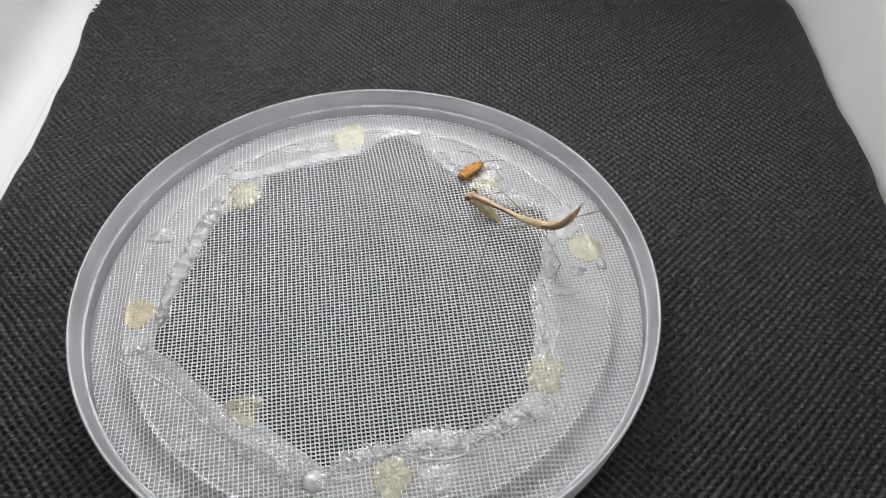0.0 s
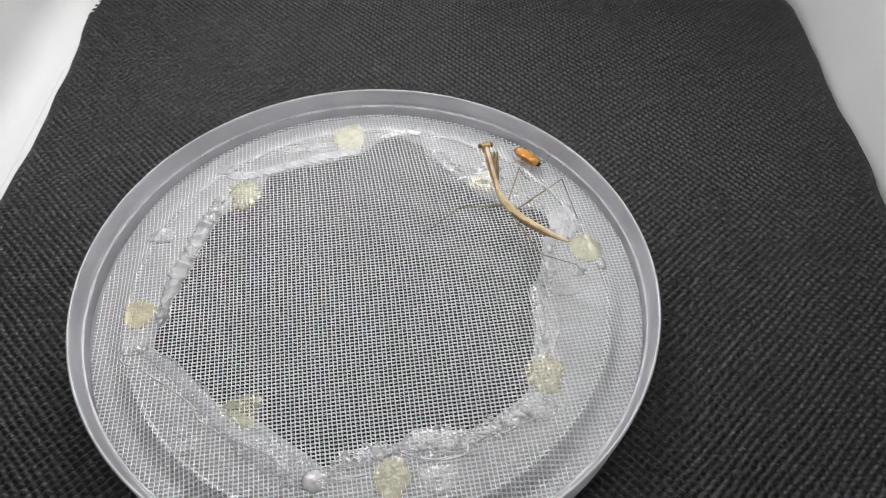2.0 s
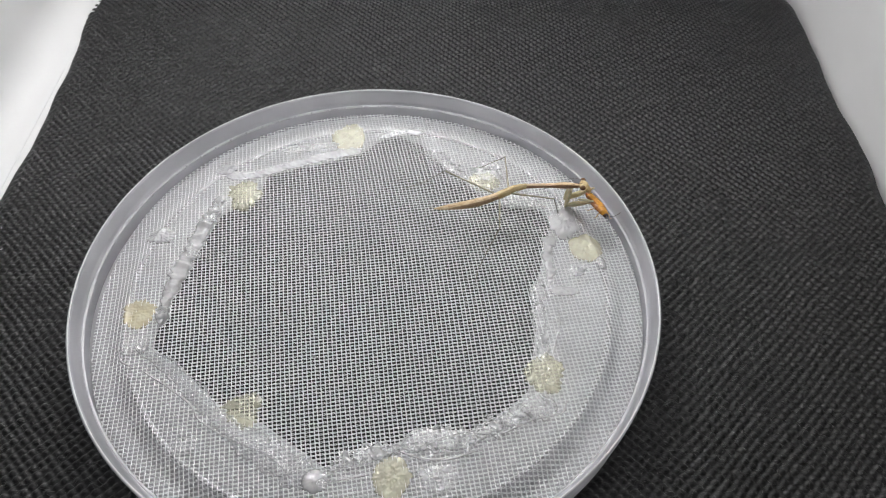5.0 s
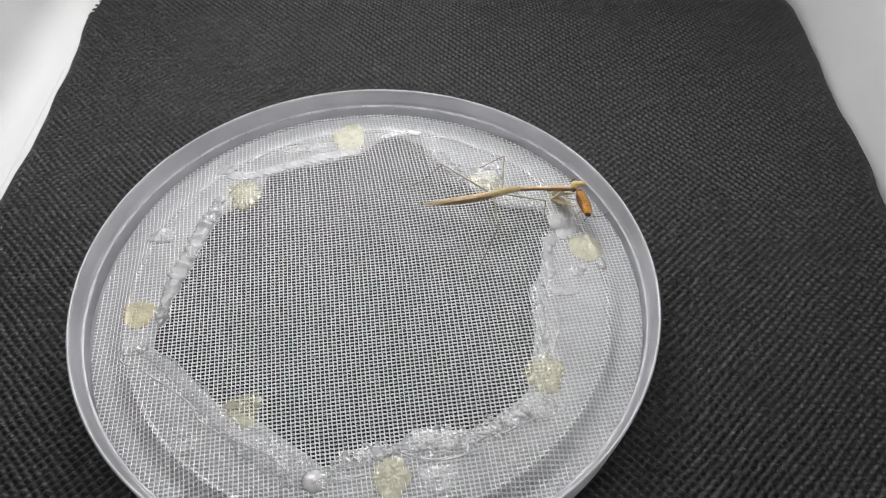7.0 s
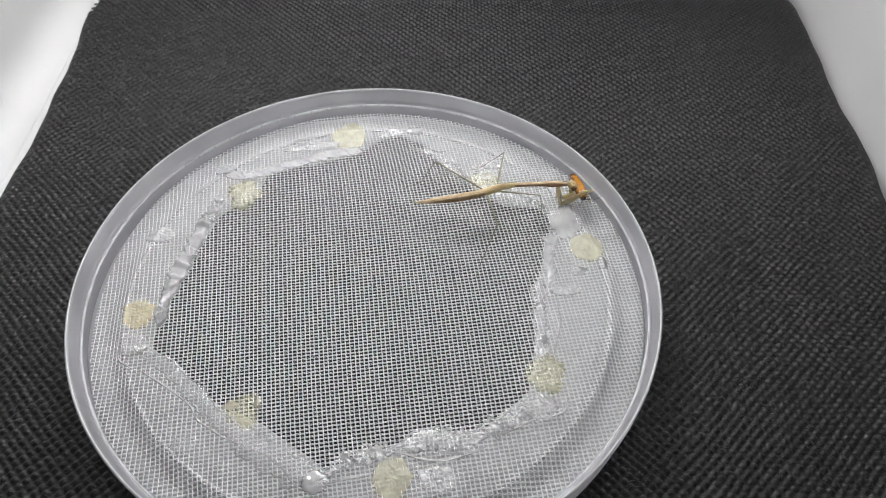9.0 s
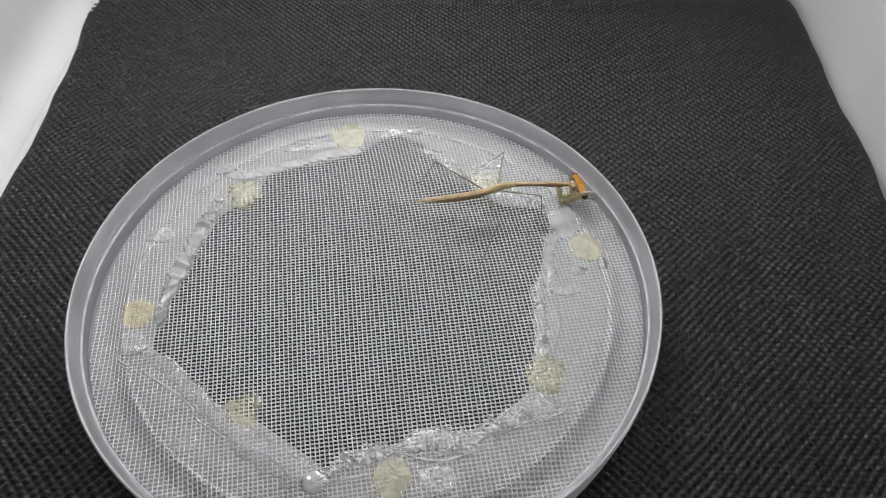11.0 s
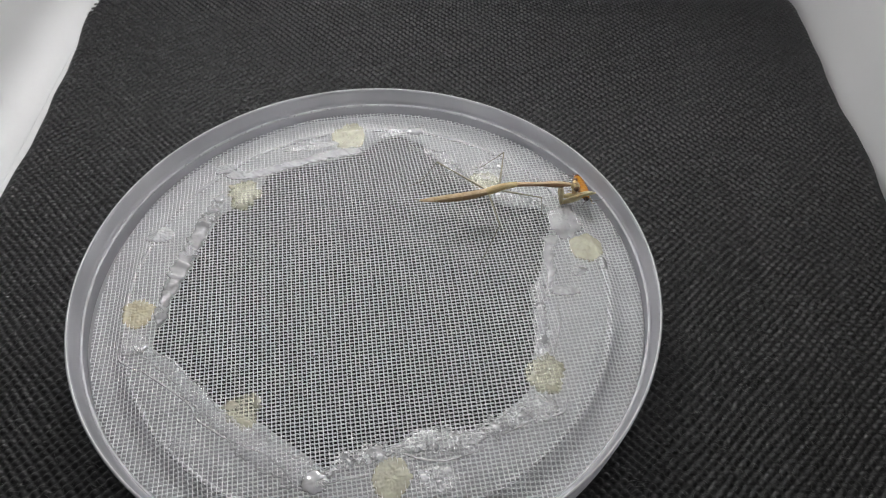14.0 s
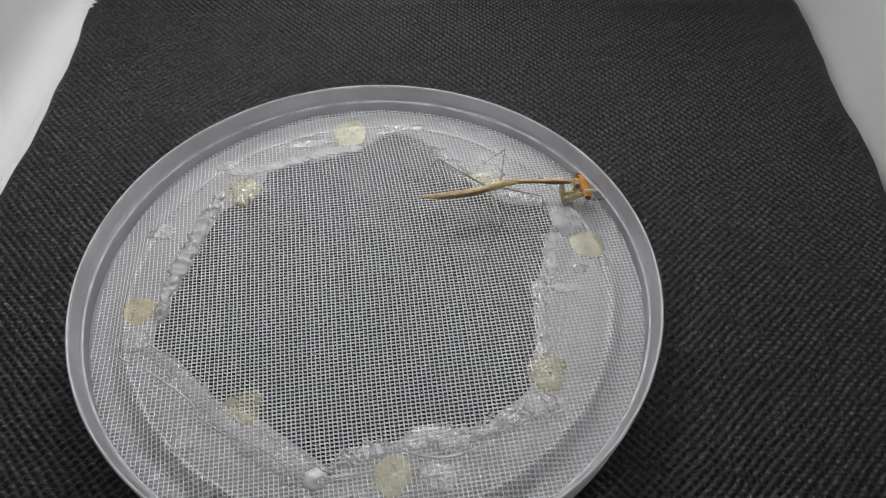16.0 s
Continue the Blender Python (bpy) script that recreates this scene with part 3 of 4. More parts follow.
glue_dab(49.3, 8.2, 1.3, 2.0, seed=19, mat=MAT_SPARK, tall=0.5, cells=0.06, label="clear set hot glue blob")
glue_dab(-37.1, 34.9, 2.7, 2.0, seed=20, tall=0.36, mat=MAT_FROST, cells=0.10, label="clear set hot glue blob")
glue_dab(43.7, 6.0, 1.9, 1.4, seed=22, tall=0.2, ragged=0.4, cells=0.10, label="clear set hot glue blob")
glue_dab(12.4, -40.3, 1.4, 1.1, seed=23, tall=0.2, ragged=0.4, cells=0.10, label="clear set hot glue blob")
glue_dab(25.2, 34.7, 3.5, 2.9, seed=33, tall=0.34, ragged=0.4, mat=MAT_SPARK, cells=0.10, label="clear set hot glue blob")
glue_dab(-9.8, -16.7, 0.3, 0.3, seed=31, tall=0.3, mat=MAT_FROST, cells=0.10, label="clear set hot glue blob")
glue_bead([(-42.7, -20.5), (-36.3, -24.4), (-31.2, -27.9), (-29.8, -30.7), (-23.6, -34.4), (-16.6, -36.9), (-12.6, -39.6), (-10.2, -42.8)], [0.32, 0.32, 0.32, 0.32, 0.32, 0.32, 0.32, 0.32], tall=0.22, mat=MAT_RIDGE, lumpy=0.3, rims=False, seed=56, name="glue_string", label="thin whitish glue string")
glue_bead([(-5.1, -42.6), (-1.4, -41.6), (2.7, -40.8)], [0.32, 0.32, 0.32], tall=0.22, mat=MAT_RIDGE, lumpy=0.3, rims=False, seed=43, name="glue_string", label="thin whitish glue string")
glue_bead([(36.6, -16.8), (38.0, -12.1), (39.3, -6.6), (38.7, -3.1)], [0.32, 0.32, 0.32, 0.32], tall=0.22, mat=MAT_RIDGE, lumpy=0.3, rims=False, seed=53, name="glue_string", label="thin whitish glue string")
glue_bead([(7.2, -36.0), (11.8, -37.6), (16.4, -37.8), (20.4, -36.4), (23.7, -34.7)], [0.4, 0.4, 0.4, 0.4, 0.4], tall=0.22, mat=MAT_RIDGE, lumpy=0.3, rims=False, seed=35, name="glue_string", label="thin whitish glue string")
glue_bead([(20.9, -32.5), (26.6, -32.4), (32.5, -29.3), (38.2, -28.0), (39.1, -24.8)], [0.4, 0.4, 0.4, 0.4, 0.4], tall=0.22, mat=MAT_RIDGE, lumpy=0.3, rims=False, seed=70, name="glue_string", label="thin whitish glue string")
glue_bead([(10.2, -36.3), (16.3, -33.1), (22.5, -31.6)], [0.25, 0.25, 0.25], tall=0.22, mat=MAT_RIDGE, lumpy=0.3, rims=False, seed=51, name="glue_string", label="thin whitish glue string")
glue_bead([(4.5, 43.6), (8.4, 42.9), (11.3, 40.6)], [0.25, 0.25, 0.25], tall=0.22, mat=MAT_RIDGE, lumpy=0.3, rims=False, seed=33, name="glue_string", label="thin whitish glue string")
glue_bead([(-49.5, -13.5), (-47.3, -18.7), (-43.7, -20.5)], [0.35, 0.35, 0.35], tall=0.22, mat=MAT_RIDGE, lumpy=0.3, rims=False, seed=26, name="glue_string", label="thin whitish glue string")


# ---------------------------------------------------------------- creatures
MAT_TAN = plain("tan_cuticle", (0.42, 0.31, 0.13), (0.68, 0.55, 0.31), 2200, 0.42, 0.00006, 5000, sss=0.12, streak=5.0)
MAT_HEAD = plain("brown_head", (0.40, 0.27, 0.10), (0.62, 0.47, 0.24), 1800, 0.42, 0.00004, 5000, sss=0.12)


def edge_striped(mat, half, colour):
    """Darkens a limb's material towards both of its sides with a thin stripe of a colour."""
    nt = mat.node_tree
    bs = nt.nodes["Principled BSDF"]
    old = bs.inputs["Base Color"].links[0].from_socket
    co = nt.nodes.new("ShaderNodeTexCoord")
    sep = nt.nodes.new("ShaderNodeSeparateXYZ")
    ab = nt.nodes.new("ShaderNodeMath")
    ab.operation = "ABSOLUTE"
    mr = nt.nodes.new("ShaderNodeMapRange")
    for k, v in (("From Min", half * 0.6), ("From Max", half * 0.8), ("To Min", 0.0), ("To Max", 0.8)):
        mr.inputs[k].default_value = v
    mx = nt.nodes.new("ShaderNodeMixRGB")
    mx.inputs["Color2"].default_value = (*colour, 1)
    nt.links.new(co.outputs["Object"], sep.inputs[0])
    nt.links.new(sep.outputs["Y"], ab.inputs[0])
    nt.links.new(ab.outputs[0], mr.inputs["Value"])
    nt.links.new(mr.outputs["Result"], mx.inputs["Fac"])
    nt.links.new(old, mx.inputs["Color1"])
    nt.links.new(mx.outputs[0], bs.inputs["Base Color"])
    return mat


MAT_SHIELD = edge_striped(plain("striped_shield", (0.52, 0.36, 0.20), (0.74, 0.59, 0.40), 1800, 0.42, 0.00005, 5000, sss=0.12, streak=5.0), 0.00055, (0.20, 0.085, 0.035))
MAT_BELLY = edge_striped(plain("striped_abdomen", (0.46, 0.31, 0.16), (0.74, 0.60, 0.40), 2000, 0.42, 0.00005, 5000, sss=0.12, streak=5.0), 0.00085, (0.20, 0.11, 0.05))
MAT_OLIVE = plain("olive_cuticle", (0.46, 0.39, 0.21), (0.66, 0.58, 0.36), 700, 0.38, 0.00003, 4000, sss=0.2)
MAT_LEG = plain("grey_green_leg", (0.24, 0.23, 0.16), (0.36, 0.34, 0.25), 600, 0.45, sss=0.1)
MAT_TIBIA = plain("grey_brown_shin", (0.17, 0.16, 0.13), (0.27, 0.25, 0.20), 600, 0.5)
MAT_EYE = plain("brown_eye", (0.10, 0.045, 0.02), (0.22, 0.12, 0.05), 900, 0.2, coat=0.4)
MAT_AMBER = edge_striped(plain("amber_shell", (0.44, 0.15, 0.008), (0.62, 0.29, 0.028), 900, 0.2, 0.00006, 2500, coat=0.8), 0.00165, (0.16, 0.04, 0.008))
MAT_RUST = plain("rust_edge", (0.11, 0.025, 0.006), (0.24, 0.07, 0.012), 500, 0.25, coat=0.4)
MAT_DARK = plain("dark_shell", (0.035, 0.014, 0.007), (0.08, 0.035, 0.015), 700, 0.25, coat=0.3)
MAT_FEELER = plain("dark_feeler", (0.035, 0.022, 0.015), (0.07, 0.05, 0.035), 600, 0.5)
MAT_PALE = plain("pale_leg", (0.40, 0.27, 0.12), (0.55, 0.40, 0.20), 600, 0.45)


def limb(name, length, radii, mat, parent, sides=10, squash=1.0, bow=0.0, wide=1.0, spines=(), label=""):
    """A rigid limb along +x from the origin, length in mm, radii at even steps; spines: (share, size, side)."""
    n = 16
    xs = [length * k / (n - 1) for k in range(n)]
    rs = np.interp(xs, np.linspace(0, length, len(radii)), radii)
    pts = [Vector((x, 0, bow * math.sin(math.pi * x / length))) * MM for x in xs]
    pieces = [tube(pts, [r * MM * wide for r in rs], sides, squash / wide)]
    for f, size, side in spines:
        r = float(np.interp(f * length, xs, rs))
        a = Vector((f * length, side * 0.12, -r * 0.6))
        pieces.append(tube([a * MM, (a + Vector((size * 0.55, side * 0.2, -size))) * MM], [0.07 * MM, 0.012 * MM], 5))
    return part(name, joined(name, pieces, [mat]), parent, label)


def body_segment(a, b, joint, parent):
    """The abdomen between two distances (mm) from its root, with a ring groove every two millimetres; the joint is its origin."""
    n = 22
    xs = np.linspace(max(a, 0.0), min(b, L_TAIL), n)
    rs = np.interp(xs, np.linspace(0, L_TAIL, 9), [0.80, 0.88, 0.97, 1.0, 0.96, 0.86, 0.68, 0.48, 0.16])
    ph = (xs / 2.0) % 1.0
    rs = rs * (1 - 0.09 * np.exp(-(np.minimum(ph, 1 - ph) / 0.10) ** 2) + 0.045 * ph)
    vs, fs = tube([Vector((x - joint, 0, 0)) * MM for x in xs], rs * MM, 16, 0.85)
    return part("abdomen_segment", mesh_from("abdomen_segment", vs, fs, MAT_BELLY), parent)


L_WAIST, L_NECK, L_TAIL, TAIL_PIECES = 5.0, 12.0, 16.0, 5
FEMUR = {"mid": 10.0, "hind": 13.0}
SHIN = {"mid": 10.0, "hind": 11.0}


def build_mantis():
    root = base("praying_mantis")
    tagged(root, "slender tan praying mantis nymph standing on the netting", "mantis")
    bits = {}
    n = 20
    xs = np.linspace(-2.6, L_WAIST / 2 + 0.3, n)
    rs = np.interp(xs, [-2.6, -1.2, 1.0, 2.8], [0.66, 0.90, 0.88, 0.76])
    thorax = part("thorax", sweep("thorax", [Vector((x, 0, 0)) * MM for x in xs], rs * MM, MAT_TAN, 14, 0.95), root)
    bits["thorax"] = thorax
    bits["mid_thorax"] = limb("mid_thorax", L_WAIST / 2 + 0.3, [0.78, 0.77, 0.72, 0.65, 0.58], MAT_TAN, root, 14, 0.95)
    bits["pronotum"] = limb("pronotum", L_NECK + 0.3, [0.58, 0.55, 0.53, 0.53, 0.56, 0.74, 0.80, 0.62, 0.44], MAT_SHIELD, root, 14, 0.9, 0.12, label="long narrow tan neck shield")
    # the abdomen bends: rigid segments that overlap like its rings
    piece = L_TAIL / TAIL_PIECES
    for k in range(TAIL_PIECES):
        segment = body_segment(k * piece - 0.35, (k + 1) * piece + 0.15, k * piece, root)
        bits["abdomen_%d" % k] = segment
    for s in (-1, 1):
        c = limb("cercus", 1.5, [0.09, 0.07, 0.02], MAT_LEG, segment, 6)
        c.matrix_basis = pose((piece - 0.2) * MM, s * 0.16 * MM, 0, 0, 0, s * 16)
    # the head: a wide wedge with an eye at each upper corner
    pieces = [ellipsoid((0.8, 0, -0.3), (1.0, 1.1, 1.0)), ellipsoid((1.3, 0, -1.6), (0.65, 0.7, 1.15)), ellipsoid((0.62, 0, 0.14), (0.72, 1.35, 0.60))]
    head = part("head", joined("head", pieces, [MAT_HEAD]), root, "wedge-shaped brownish mantis head")
    bits["head"] = head
    for s in (-1, 1):
        part("eye", joined("eye", [ellipsoid((0.72, s * 1.35, 0.1), (0.60, 0.46, 0.66))], [MAT_EYE]), head, "bulging brown eye")
        part("feeler", sweep("feeler", [Vector(p) * MM for p in ((0.75, s * 0.3, 0.3), (0.6, s * 0.7, 1.0), (-0.8, s * 1.1, 1.5), (-3.2, s * 1.3, 1.6))],
                             [0.05 * MM, 0.04 * MM, 0.035 * MM, 0.02 * MM], MAT_FEELER, 6), head, "hair-thin feeler swept back")
    for side in ("left", "right"):
        s = 1 if side == "left" else -1
        bits["coxa_" + side] = limb("coxa", 7.2, [0.40, 0.55, 0.60, 0.52, 0.36], MAT_OLIVE, root, 10, 0.8)
        sp = [(0.25 + 0.09 * k, 0.5 if k % 2 else 0.75, s2) for k in range(7) for s2 in (-1, 1)]
        bits["fore_femur_" + side] = limb("fore_femur", 8.2, [0.34, 0.70, 0.88, 0.82, 0.66, 0.48, 0.28], MAT_OLIVE, root, 12, 0.55, spines=sp, label="spined grasping thigh")
        bits["fore_tibia_" + side] = limb("fore_tibia", 4.6, [0.26, 0.27, 0.24, 0.18, 0.03], MAT_OLIVE, root, 8, 0.8, bow=0.25, spines=[(0.2 + 0.1 * k, 0.45, 0) for k in range(7)], label="hooked grasping shin")
        for pair in ("mid", "hind"):
            k = pair + "_" + side
            bits["femur_" + k] = limb("femur", FEMUR[pair], [0.18, 0.24, 0.21, 0.17, 0.14, 0.15], MAT_LEG, root, 8)
            bits["tibia_" + k] = limb("tibia", SHIN[pair], [0.13, 0.11, 0.10, 0.09, 0.10], MAT_TIBIA, root, 8)
            bits["tarsus_" + k] = limb("tarsus", 4.2 if pair == "hind" else 2.2, [0.11, 0.09, 0.10, 0.08, 0.05], MAT_TIBIA, root, 6, bow=0.1)
    return root, bits


def build_roach():
    """Seen from above: a flat oval with overlapping plates; +x is the head's side, the origin under the middle."""
    root = base("cockroach_nymph")
    tagged(root, "glossy amber-orange cockroach nymph on the netting", "insect")
    half = 3.9
    xs = np.linspace(-half, 3.1, 10)

    def width(x):
        u = (x + half) / (2 * half)
        return 1.64 * math.sin(math.pi * min(max(u * 0.86 + 0.10, 0), 1)) ** 0.62

    for k in range(9):
        x0, x1 = xs[k] - 0.12, xs[k + 1] + 0.06
        big = k >= 6
        rows_, cols = 5, 18
        vs = []
        for i in range(rows_):
            f = i / (rows_ - 1)
            x = x0 + (x1 - x0) * f
            w = width(x) * (0.98 + 0.035 * (1 - f))
            for j in range(cols):
                a = math.pi * j / (cols - 1)
                lift = 0.10 * (1 - f) - 0.06 * f
                vs.append(Vector((x, -w * math.cos(a), (1.2 + lift) * math.sin(a) ** 0.75 * (w / 1.75) ** 0.5 - 0.15)) * MM)
            vs += [Vector((x, w * 0.8 * c, -0.55 * (w / 1.75))) * MM for c in (0.8, -0.8)]
        m = cols + 2
        fs = [tuple(f) for f in grid_faces(rows_, m, wrap_v=True)]
        fs += [tuple(range(m)), tuple((rows_ - 1) * m + q for q in reversed(range(m)))]
        part("thorax_plate" if big else "abdomen_plate", mesh_from("plate", vs, fs, MAT_AMBER if 0 < k else MAT_RUST), root, "rust-brown end plate" if k == 0 else "")
    part("head", joined("head", [ellipsoid((3.25, 0, -0.05), (0.55, 0.75, 0.5))], [MAT_DARK]), root, "dark rust-brown head")
    for s in (-1, 1):
        part("feeler", sweep("feeler", [Vector(p) * MM for p in (((3.6, 0.3, 0.1), (4.2, 1.6, 0.6), (3.6, 3.6, 1.0), (1.6, 6.2, 1.2)) if s > 0 else ((3.6, -0.3, 0.1), (4.6, -1.0, 0.6), (6.0, -2.2, 0.9), (7.6, -3.6, 0.7)))],
                             [0.09 * MM, 0.075 * MM, 0.06 * MM, 0.03 * MM], MAT_FEELER, 6), root, "long dark feeler")
        part("cercus", sweep("cercus", [Vector(p) * MM for p in ((-3.7, s * 0.5, 0.1), (-4.5, s * 0.95, 0.25))], [0.11 * MM, 0.02 * MM], MAT_RUST, 6), root)
        for x, dx, reach in ((2.2, 0.9, 2.4), (1.0, -0.4, 2.7), (-0.2, -1.6, 2.9)):
            part("leg", sweep("leg", [Vector(p) * MM for p in ((x, s * 0.6, -0.5), (x + dx * 0.4, s * 1.6, -0.1), (x + dx, s * reach, -1.0), (x + dx * 1.3 - 0.3, s * (reach + 0.7), -1.08))],
                              [0.17 * MM, 0.15 * MM, 0.09 * MM, 0.04 * MM], MAT_PALE, 7), root, "pale amber leg")
    return root


mantis, mantis_bits = build_mantis()
roach = build_roach()

# path rows: seconds and a place in mm
HUB = [
    (0, 35.1, 13.3, 11.0), (0.5, 31.9, 14.4, 11.0), (1, 30.5, 16.0, 11.0), (1.2, 31.2, 15.0, 11.0), (1.5, 31.9, 14.7, 11.0), (2, 29.3, 18.0, 11.0),
    (2.5, 29.0, 20.7, 11.0), (2.8, 28.4, 21.7, 11.0), (3, 27.9, 21.7, 11.0), (3.2, 27.9, 23.6, 11.0), (3.5, 29.3, 23.3, 11.0), (3.6, 29.8, 23.3, 11.0),
    (3.7, 31.5, 21.8, 11.0), (3.8, 29.7, 20.4, 11.0), (4, 29.0, 20.7, 11.0), (4.2, 28.7, 21.7, 11.0), (6.3, 27.4, 22.9, 11.0), (7, 26.9, 22.2, 11.0),
    (7.5, 25.2, 22.8, 11.0), (8, 25.4, 22.8, 11.0), (12, 25.7, 23.0, 11.0), (14.5, 25.9, 23.0, 11.0), (16, 25.8, 23.0, 11.0)]
WAIST = [
    (0, 31.1, 16.1, 9.8), (0.5, 28.9, 18.3, 9.9), (1, 27.6, 20.0, 10.4), (1.2, 28.1, 18.9, 10.2), (1.5, 27.5, 16.6, 12.3), (2, 26.7, 22.2, 10.8),
    (2.5, 26.1, 23.7, 13.8), (2.8, 26.3, 25.0, 14.2), (3, 26.4, 25.1, 14.4), (3.2, 27.3, 27.1, 14.5), (3.5, 31.2, 26.4, 14.5), (3.6, 32.4, 26.1, 14.3),
    (3.7, 34.7, 24.2, 14.0), (3.8, 33.4, 22.4, 13.6), (4, 32.9, 22.5, 13.5), (4.2, 33.2, 23.4, 12.6), (6.3, 32.0, 24.5, 12.0), (7, 31.4, 24.3, 10.7),
    (7.5, 29.8, 24.5, 11.7), (8, 30.1, 24.6, 11.3), (12, 30.4, 24.3, 12.0), (14.5, 30.6, 23.8, 12.4), (16, 30.5, 23.8, 12.4)]
NECK = [
    (0, 21.6, 23.4, 8.7), (0.5, 20.8, 27.0, 11.1), (1, 21.1, 30.1, 10.0), (1.2, 22.1, 29.1, 11.8), (1.5, 20.6, 25.8, 15.8), (2, 24.5, 33.6, 13.7),
    (2.5, 26.7, 35.6, 14.3), (2.8, 28.0, 36.8, 14.0), (3, 28.4, 36.9, 14.1), (3.2, 35.3, 36.0, 14.2), (3.5, 41.7, 32.1, 13.2), (3.6, 43.3, 31.0, 13.2),
    (3.7, 46.0, 27.8, 11.8), (3.8, 45.2, 21.8, 16.1), (4, 44.6, 22.0, 15.8), (4.2, 45.2, 23.9, 12.9), (6.3, 44.0, 23.9, 10.7), (7, 43.4, 24.8, 10.2),
    (7.5, 41.3, 26.9, 9.5), (8, 42.1, 25.3, 10.9), (12, 42.3, 25.2, 10.8), (14.5, 42.6, 24.3, 11.7), (16, 42.5, 24.3, 11.7)]
TAIL = [
    (0, 41.0, 6.8, 25.1), (0.5, 44.3, 10.0, 21.1), (1, 45.3, 12.4, 17.6), (1.2, 45.2, 10.7, 18.8), (1.5, 48.1, 11.5, 12.6), (2, 40.4, 6.1, 14.4),
    (2.5, 36.2, 6.7, 16.3), (2.8, 32.4, 5.7, 12.8), (3, 32.3, 5.8, 12.7), (3.2, 27.8, 7.0, 11.8), (3.5, 23.5, 8.0, 13.8), (3.6, 23.0, 8.4, 13.7),
    (3.7, 22.6, 8.3, 14.8), (3.8, 18.2, 9.3, 15.5), (4, 16.8, 10.0, 14.6), (4.2, 15.0, 13.1, 14.4), (6.3, 11.5, 18.5, 12.6), (7, 11.0, 17.4, 12.3),
    (7.5, 8.9, 20.2, 9.3), (8, 9.1, 20.3, 9.4), (12, 9.9, 18.0, 12.7), (14.5, 10.2, 18.0, 12.7), (16, 10.2, 17.7, 13.0)]
FOOT_MID_RIGHT = [
    (0, 24.4, 27.8, 4.2), (0.2, 24.4, 27.8, 4.2), (0.5, 25.6, 29.6, 4.2), (0.7, 25.7, 30.5, 4.2), (1, 25.7, 30.5, 4.2), (1.2, 29.2, 33.3, 4.2),
    (1.5, 33.5, 34.2, 4.2), (1.8, 33.9, 34.2, 4.2), (2.2, 33.9, 34.6, 4.2), (2.5, 33.9, 35.6, 4.2), (3, 34.1, 34.8, 4.2), (3.2, 34.6, 34.6, 4.2),
    (3.5, 44.2, 24.0, 4.1), (3.6, 44.0, 23.9, 4.2), (3.8, 44.0, 23.7, 4.2), (3.9, 43.6, 23.7, 4.2), (4.2, 43.0, 23.3, 4.2), (6.3, 38.1, 21.8, 4.2),
    (7, 37.9, 21.8, 4.2), (7.5, 37.2, 22.2, 4.2), (9, 37.2, 21.9, 4.2), (12, 37.2, 21.8, 4.2), (16, 37.2, 21.8, 4.2)]
KNEE_MID_RIGHT = [
    (0, 27.9, 22.1, 11.7), (0.2, 27.6, 22.6, 12.1), (0.5, 27.5, 24.7, 12.7), (0.7, 27.9, 26.1, 12.8), (1, 28.3, 26.9, 13.1), (1.2, 29.8, 26.4, 11.3),
    (1.5, 31.6, 25.6, 8.9), (1.8, 31.5, 27.7, 11.3), (2.2, 31.9, 29.0, 12.2), (2.5, 32.6, 30.9, 12.9), (3, 33.5, 31.0, 13.4), (3.2, 36.9, 29.5, 12.4),
    (3.5, 40.1, 23.5, 13.3), (3.6, 40.7, 23.3, 13.6), (3.8, 40.9, 20.3, 13.0), (3.9, 40.9, 19.7, 12.9), (4.2, 39.8, 18.9, 12.5),
    (6.3, 37.6, 18.6, 13.6), (7, 37.0, 17.8, 13.3), (7.5, 35.4, 18.4, 13.3), (9, 35.9, 18.9, 13.6), (12, 36.0, 18.8, 13.6), (16, 35.8, 18.1, 13.3)]
FOOT_HIND_RIGHT = [
    (0, 52.0, 21.5, 3.8), (0.2, 52.0, 21.8, 3.6), (0.5, 51.6, 22.5, 2.5), (1, 51.1, 23.2, 2.1), (1.2, 50.6, 24.1, 2.1), (1.4, 39.0, 27.0, 9.0),
    (1.5, 39.3, 27.7, 9.0), (1.8, 45.5, 21.4, 4.1), (2.2, 45.5, 21.3, 4.1), (2.8, 45.4, 21.1, 4.2), (3.2, 45.4, 21.1, 4.2), (3.5, 45.4, 21.1, 4.2),
    (3.6, 45.5, 20.7, 4.2), (3.7, 37.4, 8.2, 9.0), (3.9, 23.3, 6.9, 4.2), (4.2, 23.0, 6.9, 4.2), (6.3, 22.8, 6.3, 4.2), (7, 22.8, 6.3, 4.2),
    (7.5, 22.7, 6.9, 4.2), (9, 22.8, 6.6, 4.2), (16, 22.8, 6.6, 4.2)]
